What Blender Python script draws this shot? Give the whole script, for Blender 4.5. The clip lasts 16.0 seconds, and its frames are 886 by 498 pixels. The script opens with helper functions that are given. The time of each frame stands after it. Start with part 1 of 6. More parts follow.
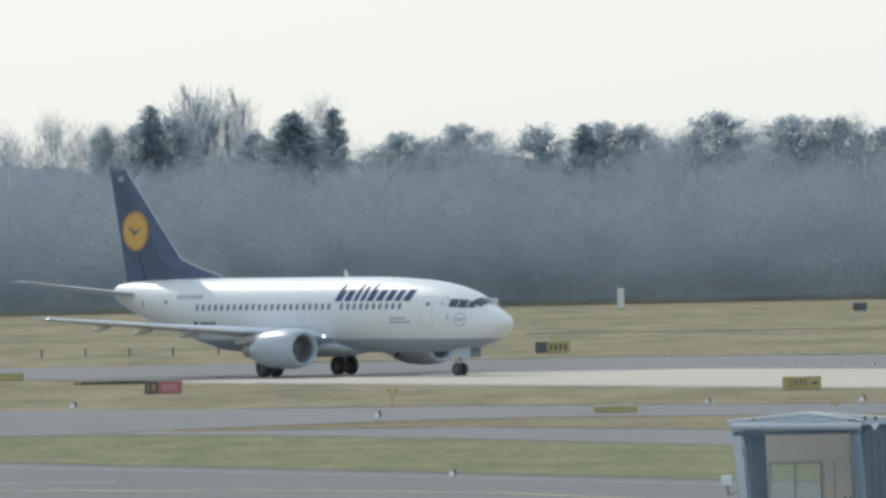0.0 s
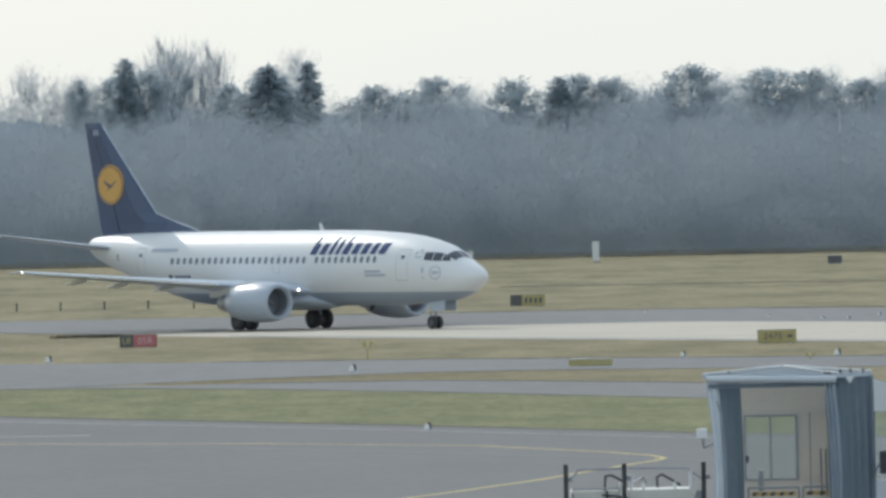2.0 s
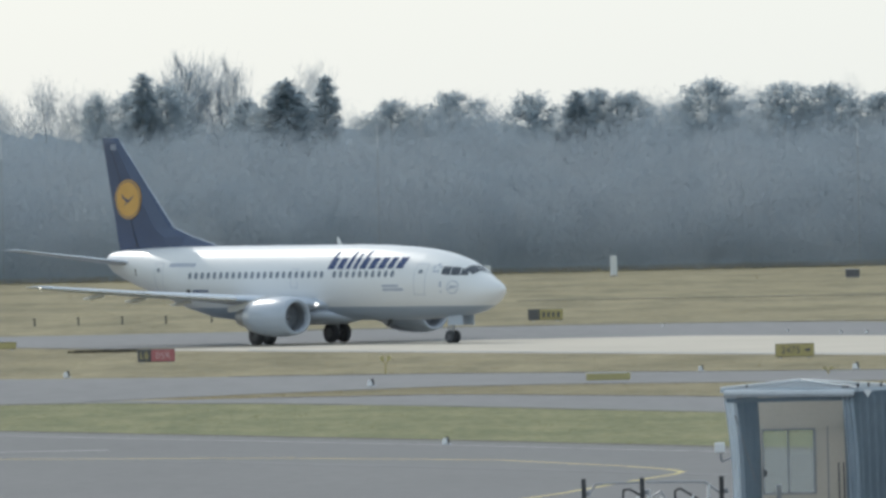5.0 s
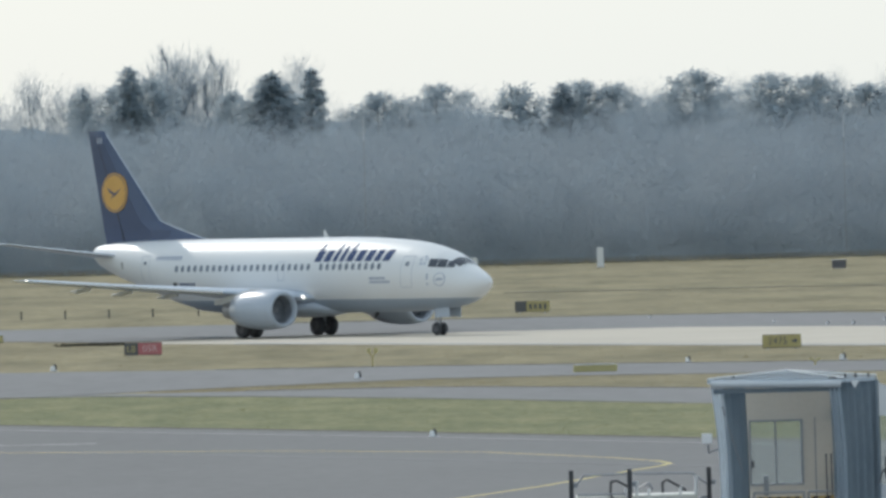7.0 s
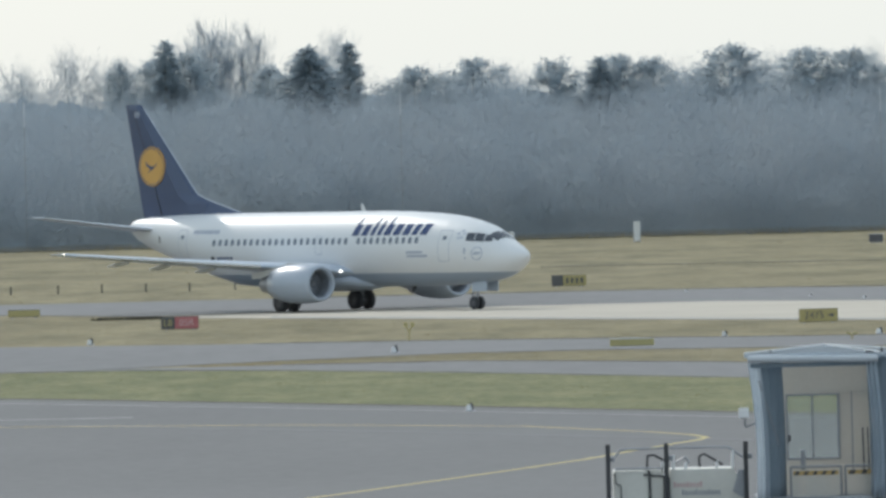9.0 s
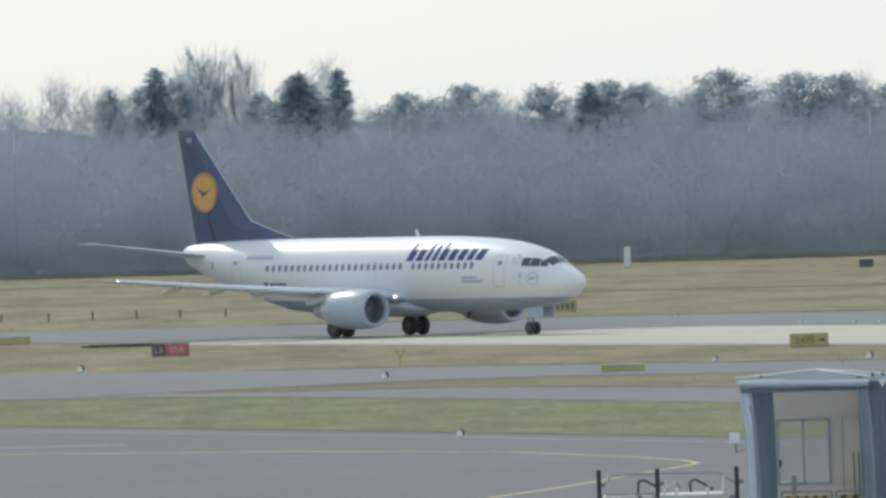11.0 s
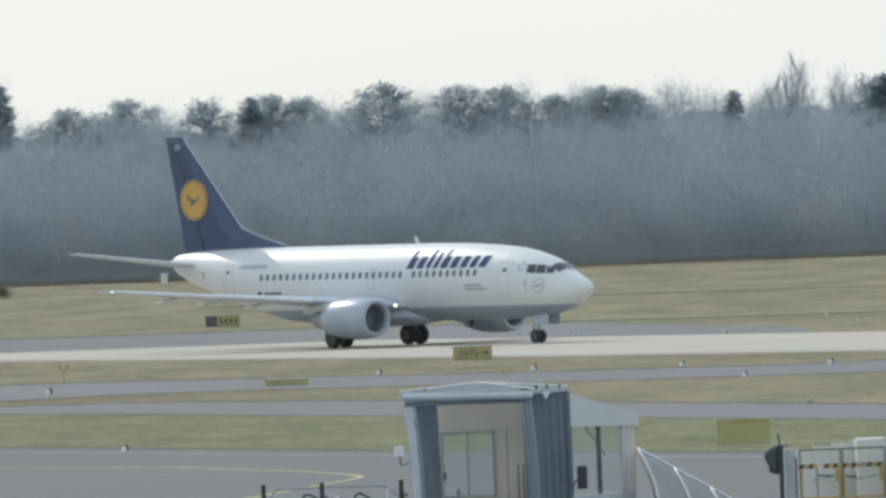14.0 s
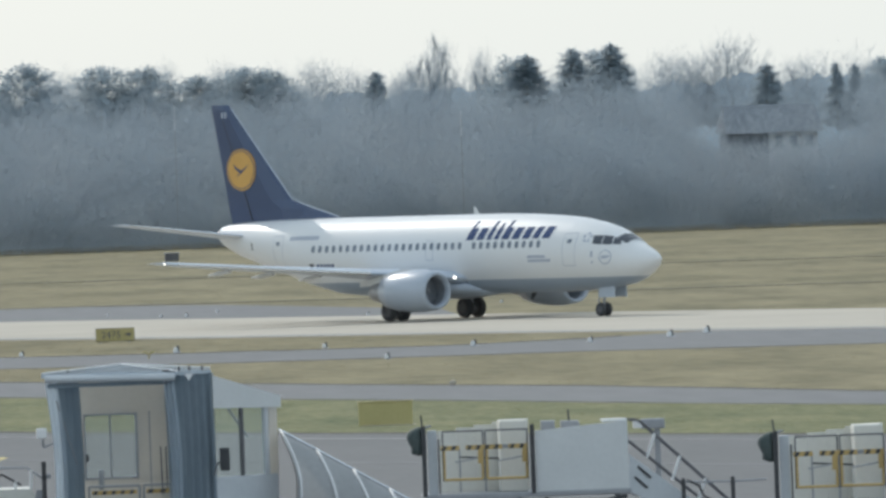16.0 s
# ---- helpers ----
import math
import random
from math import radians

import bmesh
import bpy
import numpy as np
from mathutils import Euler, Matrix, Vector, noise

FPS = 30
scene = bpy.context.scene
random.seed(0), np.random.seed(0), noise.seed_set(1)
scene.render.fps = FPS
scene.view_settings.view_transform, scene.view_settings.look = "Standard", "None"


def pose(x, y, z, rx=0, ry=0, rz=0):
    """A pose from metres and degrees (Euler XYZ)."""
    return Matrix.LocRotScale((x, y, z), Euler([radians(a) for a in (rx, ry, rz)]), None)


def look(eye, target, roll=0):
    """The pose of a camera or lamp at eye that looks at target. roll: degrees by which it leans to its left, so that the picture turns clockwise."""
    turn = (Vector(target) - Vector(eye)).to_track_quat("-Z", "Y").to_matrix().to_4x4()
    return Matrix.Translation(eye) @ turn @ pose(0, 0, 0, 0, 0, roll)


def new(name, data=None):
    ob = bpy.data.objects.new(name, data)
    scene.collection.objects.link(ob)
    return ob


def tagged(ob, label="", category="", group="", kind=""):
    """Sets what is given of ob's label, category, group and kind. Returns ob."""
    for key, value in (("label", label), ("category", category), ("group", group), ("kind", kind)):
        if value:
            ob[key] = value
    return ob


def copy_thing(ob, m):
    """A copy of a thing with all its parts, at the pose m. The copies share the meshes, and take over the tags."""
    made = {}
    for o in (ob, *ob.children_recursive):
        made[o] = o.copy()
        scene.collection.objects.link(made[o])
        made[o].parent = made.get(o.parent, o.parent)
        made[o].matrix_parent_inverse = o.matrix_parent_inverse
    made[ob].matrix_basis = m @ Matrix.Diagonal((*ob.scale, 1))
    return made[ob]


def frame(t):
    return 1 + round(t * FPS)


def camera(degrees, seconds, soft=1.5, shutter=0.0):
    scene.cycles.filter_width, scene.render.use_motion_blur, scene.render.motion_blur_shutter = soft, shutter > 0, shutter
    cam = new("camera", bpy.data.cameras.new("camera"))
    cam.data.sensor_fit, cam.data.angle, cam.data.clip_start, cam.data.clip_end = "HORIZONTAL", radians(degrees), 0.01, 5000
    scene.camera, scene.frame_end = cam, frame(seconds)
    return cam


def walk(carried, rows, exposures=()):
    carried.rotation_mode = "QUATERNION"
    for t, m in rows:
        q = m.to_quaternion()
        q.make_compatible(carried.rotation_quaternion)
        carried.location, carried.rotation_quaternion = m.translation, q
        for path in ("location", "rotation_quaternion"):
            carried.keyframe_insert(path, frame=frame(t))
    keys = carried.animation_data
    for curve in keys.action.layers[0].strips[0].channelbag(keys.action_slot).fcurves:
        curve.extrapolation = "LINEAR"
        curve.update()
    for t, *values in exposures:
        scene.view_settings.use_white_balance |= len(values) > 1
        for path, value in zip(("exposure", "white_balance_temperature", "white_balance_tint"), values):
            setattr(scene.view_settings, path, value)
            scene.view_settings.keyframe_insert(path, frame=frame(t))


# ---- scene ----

# ------------------------------------------------------------------ camera
EYE = 13.0
cam = camera(2.979, 16.0, soft=3.1)
# seconds, pan to the right, tilt, roll (degrees); the camera turns on one spot
PAN = [
    (0.0, -0.002, -0.399, -1.135), (0.5, -0.033, -0.385, -1.181), (1.0, -0.013, -0.461, -1.274), (1.5, 0.090, -0.556, -1.133),
    (2.0, 0.079, -0.558, -1.190), (2.5, 0.162, -0.455, -1.201), (3.0, 0.119, -0.416, -1.062), (3.5, 0.038, -0.485, -1.105),
    (6.0, 0.057, -0.516, -1.304), (6.5, 0.062, -0.525, -1.307), (7.0, 0.065, -0.536, -1.466), (7.5, 0.041, -0.550, -1.368),
    (8.0, -0.008, -0.585, -1.432), (8.5, -0.060, -0.630, -1.421), (11.0, -0.026, -0.533, -1.634), (11.5, 0.046, -0.534, -1.562),
    (12.0, 0.361, -0.558, -1.833), (12.5, 0.520, -0.577, -1.965), (13.0, 0.637, -0.565, -1.846), (13.5, 0.767, -0.493, -1.950),
    (14.0, 1.109, -0.521, -2.086), (14.5, 1.421, -0.545, -2.076), (15.0, 1.660, -0.593, -2.086), (15.5, 1.970, -0.614, -1.982),
    (16.0, 2.308, -0.626, -2.077),
]
walk(cam, [(t, pose(0, 0, EYE, 0, 0, -pan) @ pose(0, 0, 0, 90 + tilt) @ pose(0, 0, 0, 0, 0, roll)) for t, pan, tilt, roll in PAN],
     exposures=[(0.0, 0.0), (16.0, 0.0)])

# ------------------------------------------------------------------ light
SUN_AZ, SUN_EL = -29.0, 34.0      # degrees clockwise from +Y, degrees above the horizon
world = bpy.data.worlds.new("sky")
scene.world = world
world.use_nodes = True
wn = world.node_tree.nodes
wn.clear()
sky = wn.new("ShaderNodeTexSky")
sky.sky_type = "NISHITA"
sky.sun_disc = False
sky.sun_elevation, sky.sun_rotation = radians(SUN_EL), radians(SUN_AZ)
sky.air_density, sky.dust_density, sky.ozone_density = 1.0, 1.0, 1.5
wbg, wout = wn.new("ShaderNodeBackground"), wn.new("ShaderNodeOutputWorld")
wbg.inputs["Strength"].default_value = 0.036
# a bright even veil of haze over the whole sky
veil, both = wn.new("ShaderNodeBackground"), wn.new("ShaderNodeAddShader")
veil.inputs["Color"].default_value, veil.inputs["Strength"].default_value = (0.78, 0.92, 1.0, 1), 0.70
world.node_tree.links.new(sky.outputs[0], wbg.inputs["Color"])
world.node_tree.links.new(wbg.outputs[0], both.inputs[0])
world.node_tree.links.new(veil.outputs[0], both.inputs[1])
world.node_tree.links.new(both.outputs[0], wout.inputs["Surface"])
sun_dir = Vector((math.sin(radians(SUN_AZ)) * math.cos(radians(SUN_EL)), math.cos(radians(SUN_AZ)) * math.cos(radians(SUN_EL)), math.sin(radians(SUN_EL))))
sun = new("sun", bpy.data.lights.new("sun", "SUN"))
sun.data.energy, sun.data.angle, sun.data.color = 1.8, radians(0.8), (1.0, 0.95, 0.87)
sun.matrix_world = look(sun_dir * 200, (0, 0, 0))

# ------------------------------------------------------------------ materials


def node(tree, kind, **values):
    n = tree.nodes.new(kind)
    for key, value in values.items():
        n.inputs[key.replace("_", " ")].default_value = value
    return n


def material(name, low, high, rough=0.6, metal=0.0, scale=2.0, fine=30.0, bump=0.1, spread=0.6, coat=0.0, per_object=0.0, per_island=0.0,
             stretch=(1, 1, 1), translucent=0.0, gloss=0.5):
    """A surface whose colour wanders between low and high at two scales, with a fine relief."""
    m = bpy.data.materials.new(name)
    m.use_nodes = True
    t = m.node_tree
    bsdf = t.nodes["Principled BSDF"]
    bsdf.inputs["Roughness"].default_value, bsdf.inputs["Metallic"].default_value = rough, metal
    bsdf.inputs["Coat Weight"].default_value = coat
    bsdf.inputs["Specular IOR Level"].default_value = gloss
    co = t.nodes.new("ShaderNodeTexCoord")
    mp = t.nodes.new("ShaderNodeMapping")
    mp.inputs["Scale"].default_value = stretch
    t.links.new(co.outputs["Object"], mp.inputs["Vector"])
    big, small = node(t, "ShaderNodeTexNoise", Scale=scale, Detail=4.0), node(t, "ShaderNodeTexNoise", Scale=fine, Detail=5.0)
    t.links.new(mp.outputs[0], big.inputs["Vector"])
    t.links.new(mp.outputs[0], small.inputs["Vector"])
    mix = t.nodes.new("ShaderNodeMath")
    mix.operation = "MULTIPLY_ADD"
    mix.inputs[1].default_value = 1 - spread
    t.links.new(small.outputs["Fac"], mix.inputs[0])
    part_big = t.nodes.new("ShaderNodeMath")
    part_big.operation = "MULTIPLY"
    part_big.inputs[1].default_value = spread
    t.links.new(big.outputs["Fac"], part_big.inputs[0])
    t.links.new(part_big.outputs[0], mix.inputs[2])
    last = mix
    for weight, kind, socket in ((per_object, "ShaderNodeObjectInfo", "Random"), (per_island, "ShaderNodeNewGeometry", "Random Per Island")):
        if weight:
            info, add = t.nodes.new(kind), t.nodes.new("ShaderNodeMath")
            add.operation = "MULTIPLY_ADD"
            add.inputs[1].default_value = weight
            off = t.nodes.new("ShaderNodeMath")
            off.operation = "SUBTRACT"
            off.inputs[1].default_value = weight / 2
            t.links.new(info.outputs[socket], add.inputs[0])
            t.links.new(last.outputs[0], add.inputs[2])
            t.links.new(add.outputs[0], off.inputs[0])
            last = off
    ramp = t.nodes.new("ShaderNodeValToRGB")
    ramp.color_ramp.elements[0].position, ramp.color_ramp.elements[1].position = 0.3, 0.7
    ramp.color_ramp.elements[0].color, ramp.color_ramp.elements[1].color = (*low, 1), (*high, 1)
    t.links.new(last.outputs[0], ramp.inputs["Fac"])
    t.links.new(ramp.outputs[0], bsdf.inputs["Base Color"])
    if bump:
        b = node(t, "ShaderNodeBump", Strength=bump, Distance=0.02)
        t.links.new(small.outputs["Fac"], b.inputs["Height"])
        t.links.new(b.outputs[0], bsdf.inputs["Normal"])
    if translucent:
        tr, sh = t.nodes.new("ShaderNodeBsdfTranslucent"), t.nodes.new("ShaderNodeMixShader")
        sh.inputs[0].default_value = translucent
        t.links.new(ramp.outputs[0], tr.inputs["Color"])
        t.links.new(bsdf.outputs[0], sh.inputs[1])
        t.links.new(tr.outputs[0], sh.inputs[2])
        t.links.new(sh.outputs[0], t.nodes["Material Output"].inputs["Surface"])
    return m


def two_tone(name, upper, lower, z, rough):
    """Painted skin: one colour above a level line of the thing, another below."""
    m = material(name, upper, tuple(min(1, c * 1.05) for c in upper), rough=rough, scale=0.5, fine=6.0, bump=0.0, coat=0.05)
    t = m.node_tree
    ramp = next(n for n in t.nodes if n.type == "VALTORGB")
    co = next(n for n in t.nodes if n.type == "TEX_COORD")
    sep, step, mix = t.nodes.new("ShaderNodeSeparateXYZ"), t.nodes.new("ShaderNodeMath"), t.nodes.new("ShaderNodeMix")
    step.operation = "LESS_THAN"
    step.inputs[1].default_value = z
    mix.data_type = "RGBA"
    t.links.new(co.outputs["Object"], sep.inputs[0])
    t.links.new(sep.outputs["Z"], step.inputs[0])
    t.links.new(step.outputs[0], mix.inputs["Factor"])
    t.links.new(ramp.outputs[0], mix.inputs["A"])
    mix.inputs["B"].default_value = (*lower, 1)
    t.links.new(mix.outputs["Result"], t.nodes["Principled BSDF"].inputs["Base Color"])
    return m


def glass(name, tint=(0.9, 0.95, 0.95), alpha=0.25):
    m = bpy.data.materials.new(name)
    m.use_nodes = True
    t = m.node_tree
    b = t.nodes["Principled BSDF"]
    b.inputs["Base Color"].default_value = (*tint, 1)
    b.inputs["Roughness"].default_value = 0.05
    b.inputs["Transmission Weight"].default_value = 0.0
    tr, sh = t.nodes.new("ShaderNodeBsdfTransparent"), t.nodes.new("ShaderNodeMixShader")
    tr.inputs[0].default_value = (*tint, 1)
    sh.inputs[0].default_value = alpha
    t.links.new(tr.outputs[0], sh.inputs[1])
    t.links.new(b.outputs[0], sh.inputs[2])
    t.links.new(sh.outputs[0], t.nodes["Material Output"].inputs["Surface"])
    return m


def glow(name, color, power):
    m = bpy.data.materials.new(name)
    m.use_nodes = True
    b = m.node_tree.nodes["Principled BSDF"]
    b.inputs["Emission Color"].default_value = (*color, 1)
    b.inputs["Emission Strength"].default_value = power
    return m


GRASS_DRY = material("dry_grass", (0.135, 0.12, 0.07), (0.315, 0.27, 0.165), rough=0.95, scale=0.2, fine=1.1, bump=0.5, spread=0.65, stretch=(1, 0.2, 1), gloss=0.2)
BLADES = material("dry_grass_blades", (0.22, 0.185, 0.11), (0.31, 0.26, 0.16), rough=0.95, scale=0.09, fine=1.2, bump=0.0, translucent=0.6)
GREEN_BLADES = material("green_grass_blades", (0.15, 0.16, 0.07), (0.235, 0.225, 0.115), rough=0.95, scale=0.14, fine=1.6, bump=0.0, translucent=0.6)
GRASS_GREEN = material("green_grass", (0.09, 0.11, 0.05), (0.265, 0.25, 0.135), rough=0.95, scale=0.35, fine=2.0, bump=0.5, spread=0.5, stretch=(1, 0.25, 1), gloss=0.2)
ASPHALT = material("asphalt", (0.135, 0.135, 0.14), (0.185, 0.185, 0.19), rough=0.85, scale=0.05, fine=0.9, bump=0.1, stretch=(1, 0.12, 1))
APRON = material("apron_asphalt", (0.11, 0.11, 0.114), (0.155, 0.155, 0.157), rough=0.85, scale=0.06, fine=1.5, bump=0.1, stretch=(1, 0.3, 1))
CONCRETE = material("runway_concrete", (0.43, 0.385, 0.32), (0.52, 0.47, 0.395), rough=0.85, scale=0.08, fine=1.0, bump=0.1)
JOINT = material("pavement_edge_soil", (0.05, 0.048, 0.04), (0.09, 0.08, 0.06), rough=0.95, scale=0.3, fine=4)
DITCH_SOIL = material("ditch_dark_grass", (0.11, 0.10, 0.065), (0.17, 0.15, 0.095), rough=0.95, scale=0.3, fine=3)
YELLOW_LINE = material("yellow_marking", (0.50, 0.40, 0.13), (0.62, 0.52, 0.22), rough=0.7, scale=0.5, fine=5)
WHITE_LINE = material("worn_white_marking", (0.22, 0.22, 0.215), (0.34, 0.34, 0.33), rough=0.7, scale=0.5, fine=5)
BARK = material("bark", (0.27, 0.27, 0.26), (0.36, 0.36, 0.35), rough=0.9, scale=0.6, fine=8, bump=0.3, per_object=0.3)
# Haze over the wood is put into this pale blue-grey twig colour.
HAZED_TWIG = material("haze_tinted_twigs", (0.32, 0.39, 0.455), (0.42, 0.455, 0.485), rough=0.6, scale=0.12, fine=0.4, bump=0.0, per_island=0.06, translucent=0.6, gloss=0.8)
# Needles far paler and bluer than foliage, standing in for haze.
HAZED_NEEDLE = material("haze_tinted_needles", (0.38, 0.44, 0.48), (0.45, 0.51, 0.55), rough=0.45, scale=0.6, fine=4, bump=0.0, per_island=0.05, per_object=0.15, translucent=0.75, gloss=1.0)
SKIN = two_tone("airliner_white_and_grey_paint", (0.70, 0.71, 0.72), (0.33, 0.39, 0.47), 1.98, 0.42)
WHITE = material("white_paint", (0.62, 0.63, 0.63), (0.70, 0.71, 0.71), rough=0.4, scale=0.8, fine=10, bump=0.02)
WINGGREY = material("wing_grey_paint", (0.45, 0.51, 0.59), (0.53, 0.59, 0.67), rough=0.35, scale=0.7, fine=8, bump=0.02)
METAL = material("polished_aluminium", (0.62, 0.63, 0.65), (0.74, 0.75, 0.77), rough=0.25, metal=0.9, scale=1, fine=12, bump=0.0)
FINBLUE = material("fin_dark_blue_paint", (0.030, 0.056, 0.13), (0.042, 0.072, 0.155), rough=0.3, scale=0.5, fine=6, bump=0.0, coat=0.4)
# Disc yellow is toned down in its colour for the haze before it.
DISC = material("yellow_disc_paint", (0.60, 0.33, 0.08), (0.68, 0.39, 0.11), rough=0.4, scale=1, fine=8, bump=0.0)
LETTER = material("dark_blue_lettering", (0.04, 0.07, 0.16), (0.055, 0.085, 0.19), rough=0.9, scale=1, fine=8, bump=0.0)
PALE_BLUE = material("faded_blue_grey_lettering", (0.34, 0.38, 0.46), (0.42, 0.46, 0.54), rough=0.4, scale=1, fine=8, bump=0.0)
# Rubber a little lighter than plain black.
RUBBER = material("dark_grey_rubber", (0.055, 0.057, 0.062), (0.08, 0.082, 0.088), rough=0.85, scale=3, fine=20)
DARKGLASS = material("dark_window_glass", (0.055, 0.065, 0.085), (0.08, 0.09, 0.11), rough=0.08, scale=1, fine=5, bump=0.0)
CABINGLASS = material("cabin_window_glass", (0.15, 0.18, 0.22), (0.21, 0.24, 0.29), rough=0.1, scale=1, fine=5, bump=0.0)
DARK = material("grey_engine_inside", (0.20, 0.22, 0.25), (0.27, 0.29, 0.32), rough=0.5, metal=0.2, scale=2, fine=10)
STEEL = material("grey_steel", (0.30, 0.31, 0.33), (0.40, 0.41, 0.43), rough=0.45, metal=0.5, scale=2, fine=15)
DARKSTEEL = material("dark_painted_steel", (0.035, 0.038, 0.042), (0.07, 0.07, 0.075), rough=0.6, scale=3, fine=20)
# Sign yellow is less saturated, with the haze mixed into the colour.
SIGNYELLOW = material("yellow_sign_face", (0.40, 0.335, 0.14), (0.48, 0.41, 0.19), rough=0.5, scale=1.5, fine=10, bump=0.02)
SIGNBLACK = material("black_sign_face", (0.09, 0.09, 0.092), (0.13, 0.13, 0.132), rough=0.5, scale=1.5, fine=10, bump=0.02)
# Red lightened towards pink to stand in for haze.
SIGNRED = material("haze_dulled_red_sign_face", (0.42, 0.13, 0.14), (0.50, 0.17, 0.18), rough=0.5, scale=1.5, fine=10, bump=0.02)
PALE_RED = material("pale_red_lettering", (0.58, 0.40, 0.39), (0.64, 0.46, 0.44), rough=0.6, bump=0.0)
SIGNWHITE = material("white_sign_lettering", (0.75, 0.75, 0.75), (0.82, 0.82, 0.82), rough=0.5, bump=0.0)
OLIVE = material("olive_yellow_board", (0.43, 0.37, 0.165), (0.51, 0.445, 0.21), rough=0.6, scale=1.5, fine=10, bump=0.02)
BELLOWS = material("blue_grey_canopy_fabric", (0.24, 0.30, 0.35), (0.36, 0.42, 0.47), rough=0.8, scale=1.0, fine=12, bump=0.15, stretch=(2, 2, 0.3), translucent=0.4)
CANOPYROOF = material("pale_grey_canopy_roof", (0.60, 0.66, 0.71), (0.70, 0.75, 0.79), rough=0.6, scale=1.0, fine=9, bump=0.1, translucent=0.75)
SHELL = material("translucent_walkway_sheet", (0.36, 0.37, 0.38), (0.46, 0.47, 0.48), rough=0.5, scale=1.0, fine=9, bump=0.05, translucent=0.3)
CABWALL = material("beige_cab_panel", (0.70, 0.67, 0.61), (0.78, 0.745, 0.69), rough=0.6, scale=0.8, fine=10, bump=0.04, translucent=0.38)
CREAM = material("cream_white_paint", (0.68, 0.66, 0.60), (0.77, 0.75, 0.69), rough=0.5, scale=0.8, fine=10, bump=0.03)
CABWHITE = material("white_grey_cab_sheet", (0.50, 0.53, 0.56), (0.62, 0.64, 0.66), rough=0.45, scale=0.8, fine=10, bump=0.04)
PANE = glass("window_pane", (0.88, 0.91, 0.90), 0.12)
HAZARD_Y = material("hazard_yellow", (0.50, 0.34, 0.12), (0.60, 0.43, 0.18), rough=0.5, scale=3, fine=20)
ROOFTILE = material("dark_roof_tiles", (0.14, 0.165, 0.195), (0.19, 0.215, 0.245), rough=0.8, scale=0.6, fine=5, bump=0.2)
LAMPGLOW = glow("landing_light_glass", (1.0, 0.95, 0.85), 5.0)
# Painted haze: an emissive blue-grey that lifts the dark gaps in the wood.
HAZE_GLOW = material("glowing_blue_grey_haze", (0.135, 0.185, 0.235), (0.16, 0.205, 0.24), rough=1.0, scale=0.05, fine=0.4, bump=0.0, gloss=0.0)
haze = HAZE_GLOW.node_tree
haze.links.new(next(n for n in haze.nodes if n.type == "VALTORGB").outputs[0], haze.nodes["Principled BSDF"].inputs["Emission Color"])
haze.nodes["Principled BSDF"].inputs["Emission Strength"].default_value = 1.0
NACELLE = material("pale_grey_nacelle_paint", (0.36, 0.41, 0.48), (0.44, 0.49, 0.56), rough=0.33, scale=0.7, fine=8, bump=0.02, coat=0.2)
BUMPER = material("dark_green_rubber", (0.05, 0.07, 0.07), (0.09, 0.115, 0.11), rough=0.7, scale=4, fine=20)
RIM = material("dull_dark_rim", (0.09, 0.09, 0.10), (0.14, 0.14, 0.15), rough=0.6, scale=3, fine=20)

# ------------------------------------------------------------------ mesh helpers


def link(name, data, mat, parent=None, label=""):
    if mat is not None and not data.materials:
        data.materials.append(mat)
    ob = new(name, data)
    if parent is not None:
        ob.parent = parent
    return tagged(ob, label)


def part(name, bm, mat, parent=None, label="", smooth=False):
    me = bpy.data.meshes.new(name)
    bm.to_mesh(me)
    bm.free()
    if smooth:
        me.shade_smooth()
    return link(name, me, mat, parent, label)


def raw(name, verts, faces, mat, parent=None, label="", smooth=False):
    me = bpy.data.meshes.new(name)
    me.from_pydata([tuple(v) for v in verts], [], [tuple(f) for f in faces])
    me.update()
    if smooth:
        me.shade_smooth()
    return link(name, me, mat, parent, label)


def thing(name, label, category, m=None, group="", kind=""):
    ob = tagged(new(name), label, category, group, kind)
    ob.empty_display_size = 0.2
    if m is not None:
        ob.matrix_basis = m
    return ob


def box(bm, x0, x1, y0, y1, z0, z1, bevel=0.0, m=None):
    """Adds a box with slightly rounded edges."""
    made = bmesh.ops.create_cube(bm, size=1.0)["verts"]
    bmesh.ops.transform(bm, verts=made, matrix=Matrix.LocRotScale(((x0 + x1) / 2, (y0 + y1) / 2, (z0 + z1) / 2), None, (x1 - x0, y1 - y0, z1 - z0)))
    if bevel:
        edges = list({e for v in made for e in v.link_edges})
        made = list({v for f in bmesh.ops.bevel(bm, geom=edges, offset=bevel, segments=2, profile=0.7, affect="EDGES")["faces"] for v in f.verts} | {v for v in made if v.is_valid})
    if m is not None:
        bmesh.ops.transform(bm, verts=[v for v in made if v.is_valid], matrix=m)
    return bm


def boxed(*a, **k):
    return box(bmesh.new(), *a, **k)


def rod(bm, a, b, r, r2=None, sides=8):
    """Adds a round bar from a to b."""
    a, b = Vector(a), Vector(b)
    q = (b - a).to_track_quat("Z", "Y")
    made = bmesh.ops.create_cone(bm, cap_ends=True, segments=sides, radius1=r, radius2=r if r2 is None else r2, depth=(b - a).length)["verts"]
    bmesh.ops.transform(bm, verts=made, matrix=Matrix.LocRotScale((a + b) / 2, q, None))
    return bm


def bar(a, b, r, r2=None, sides=8):
    return rod(bmesh.new(), a, b, r, r2, sides)


def pipe(points, r, sides=6):
    bm = bmesh.new()
    for a, b in zip(points, points[1:]):
        rod(bm, a, b, r, None, sides)
    return bm


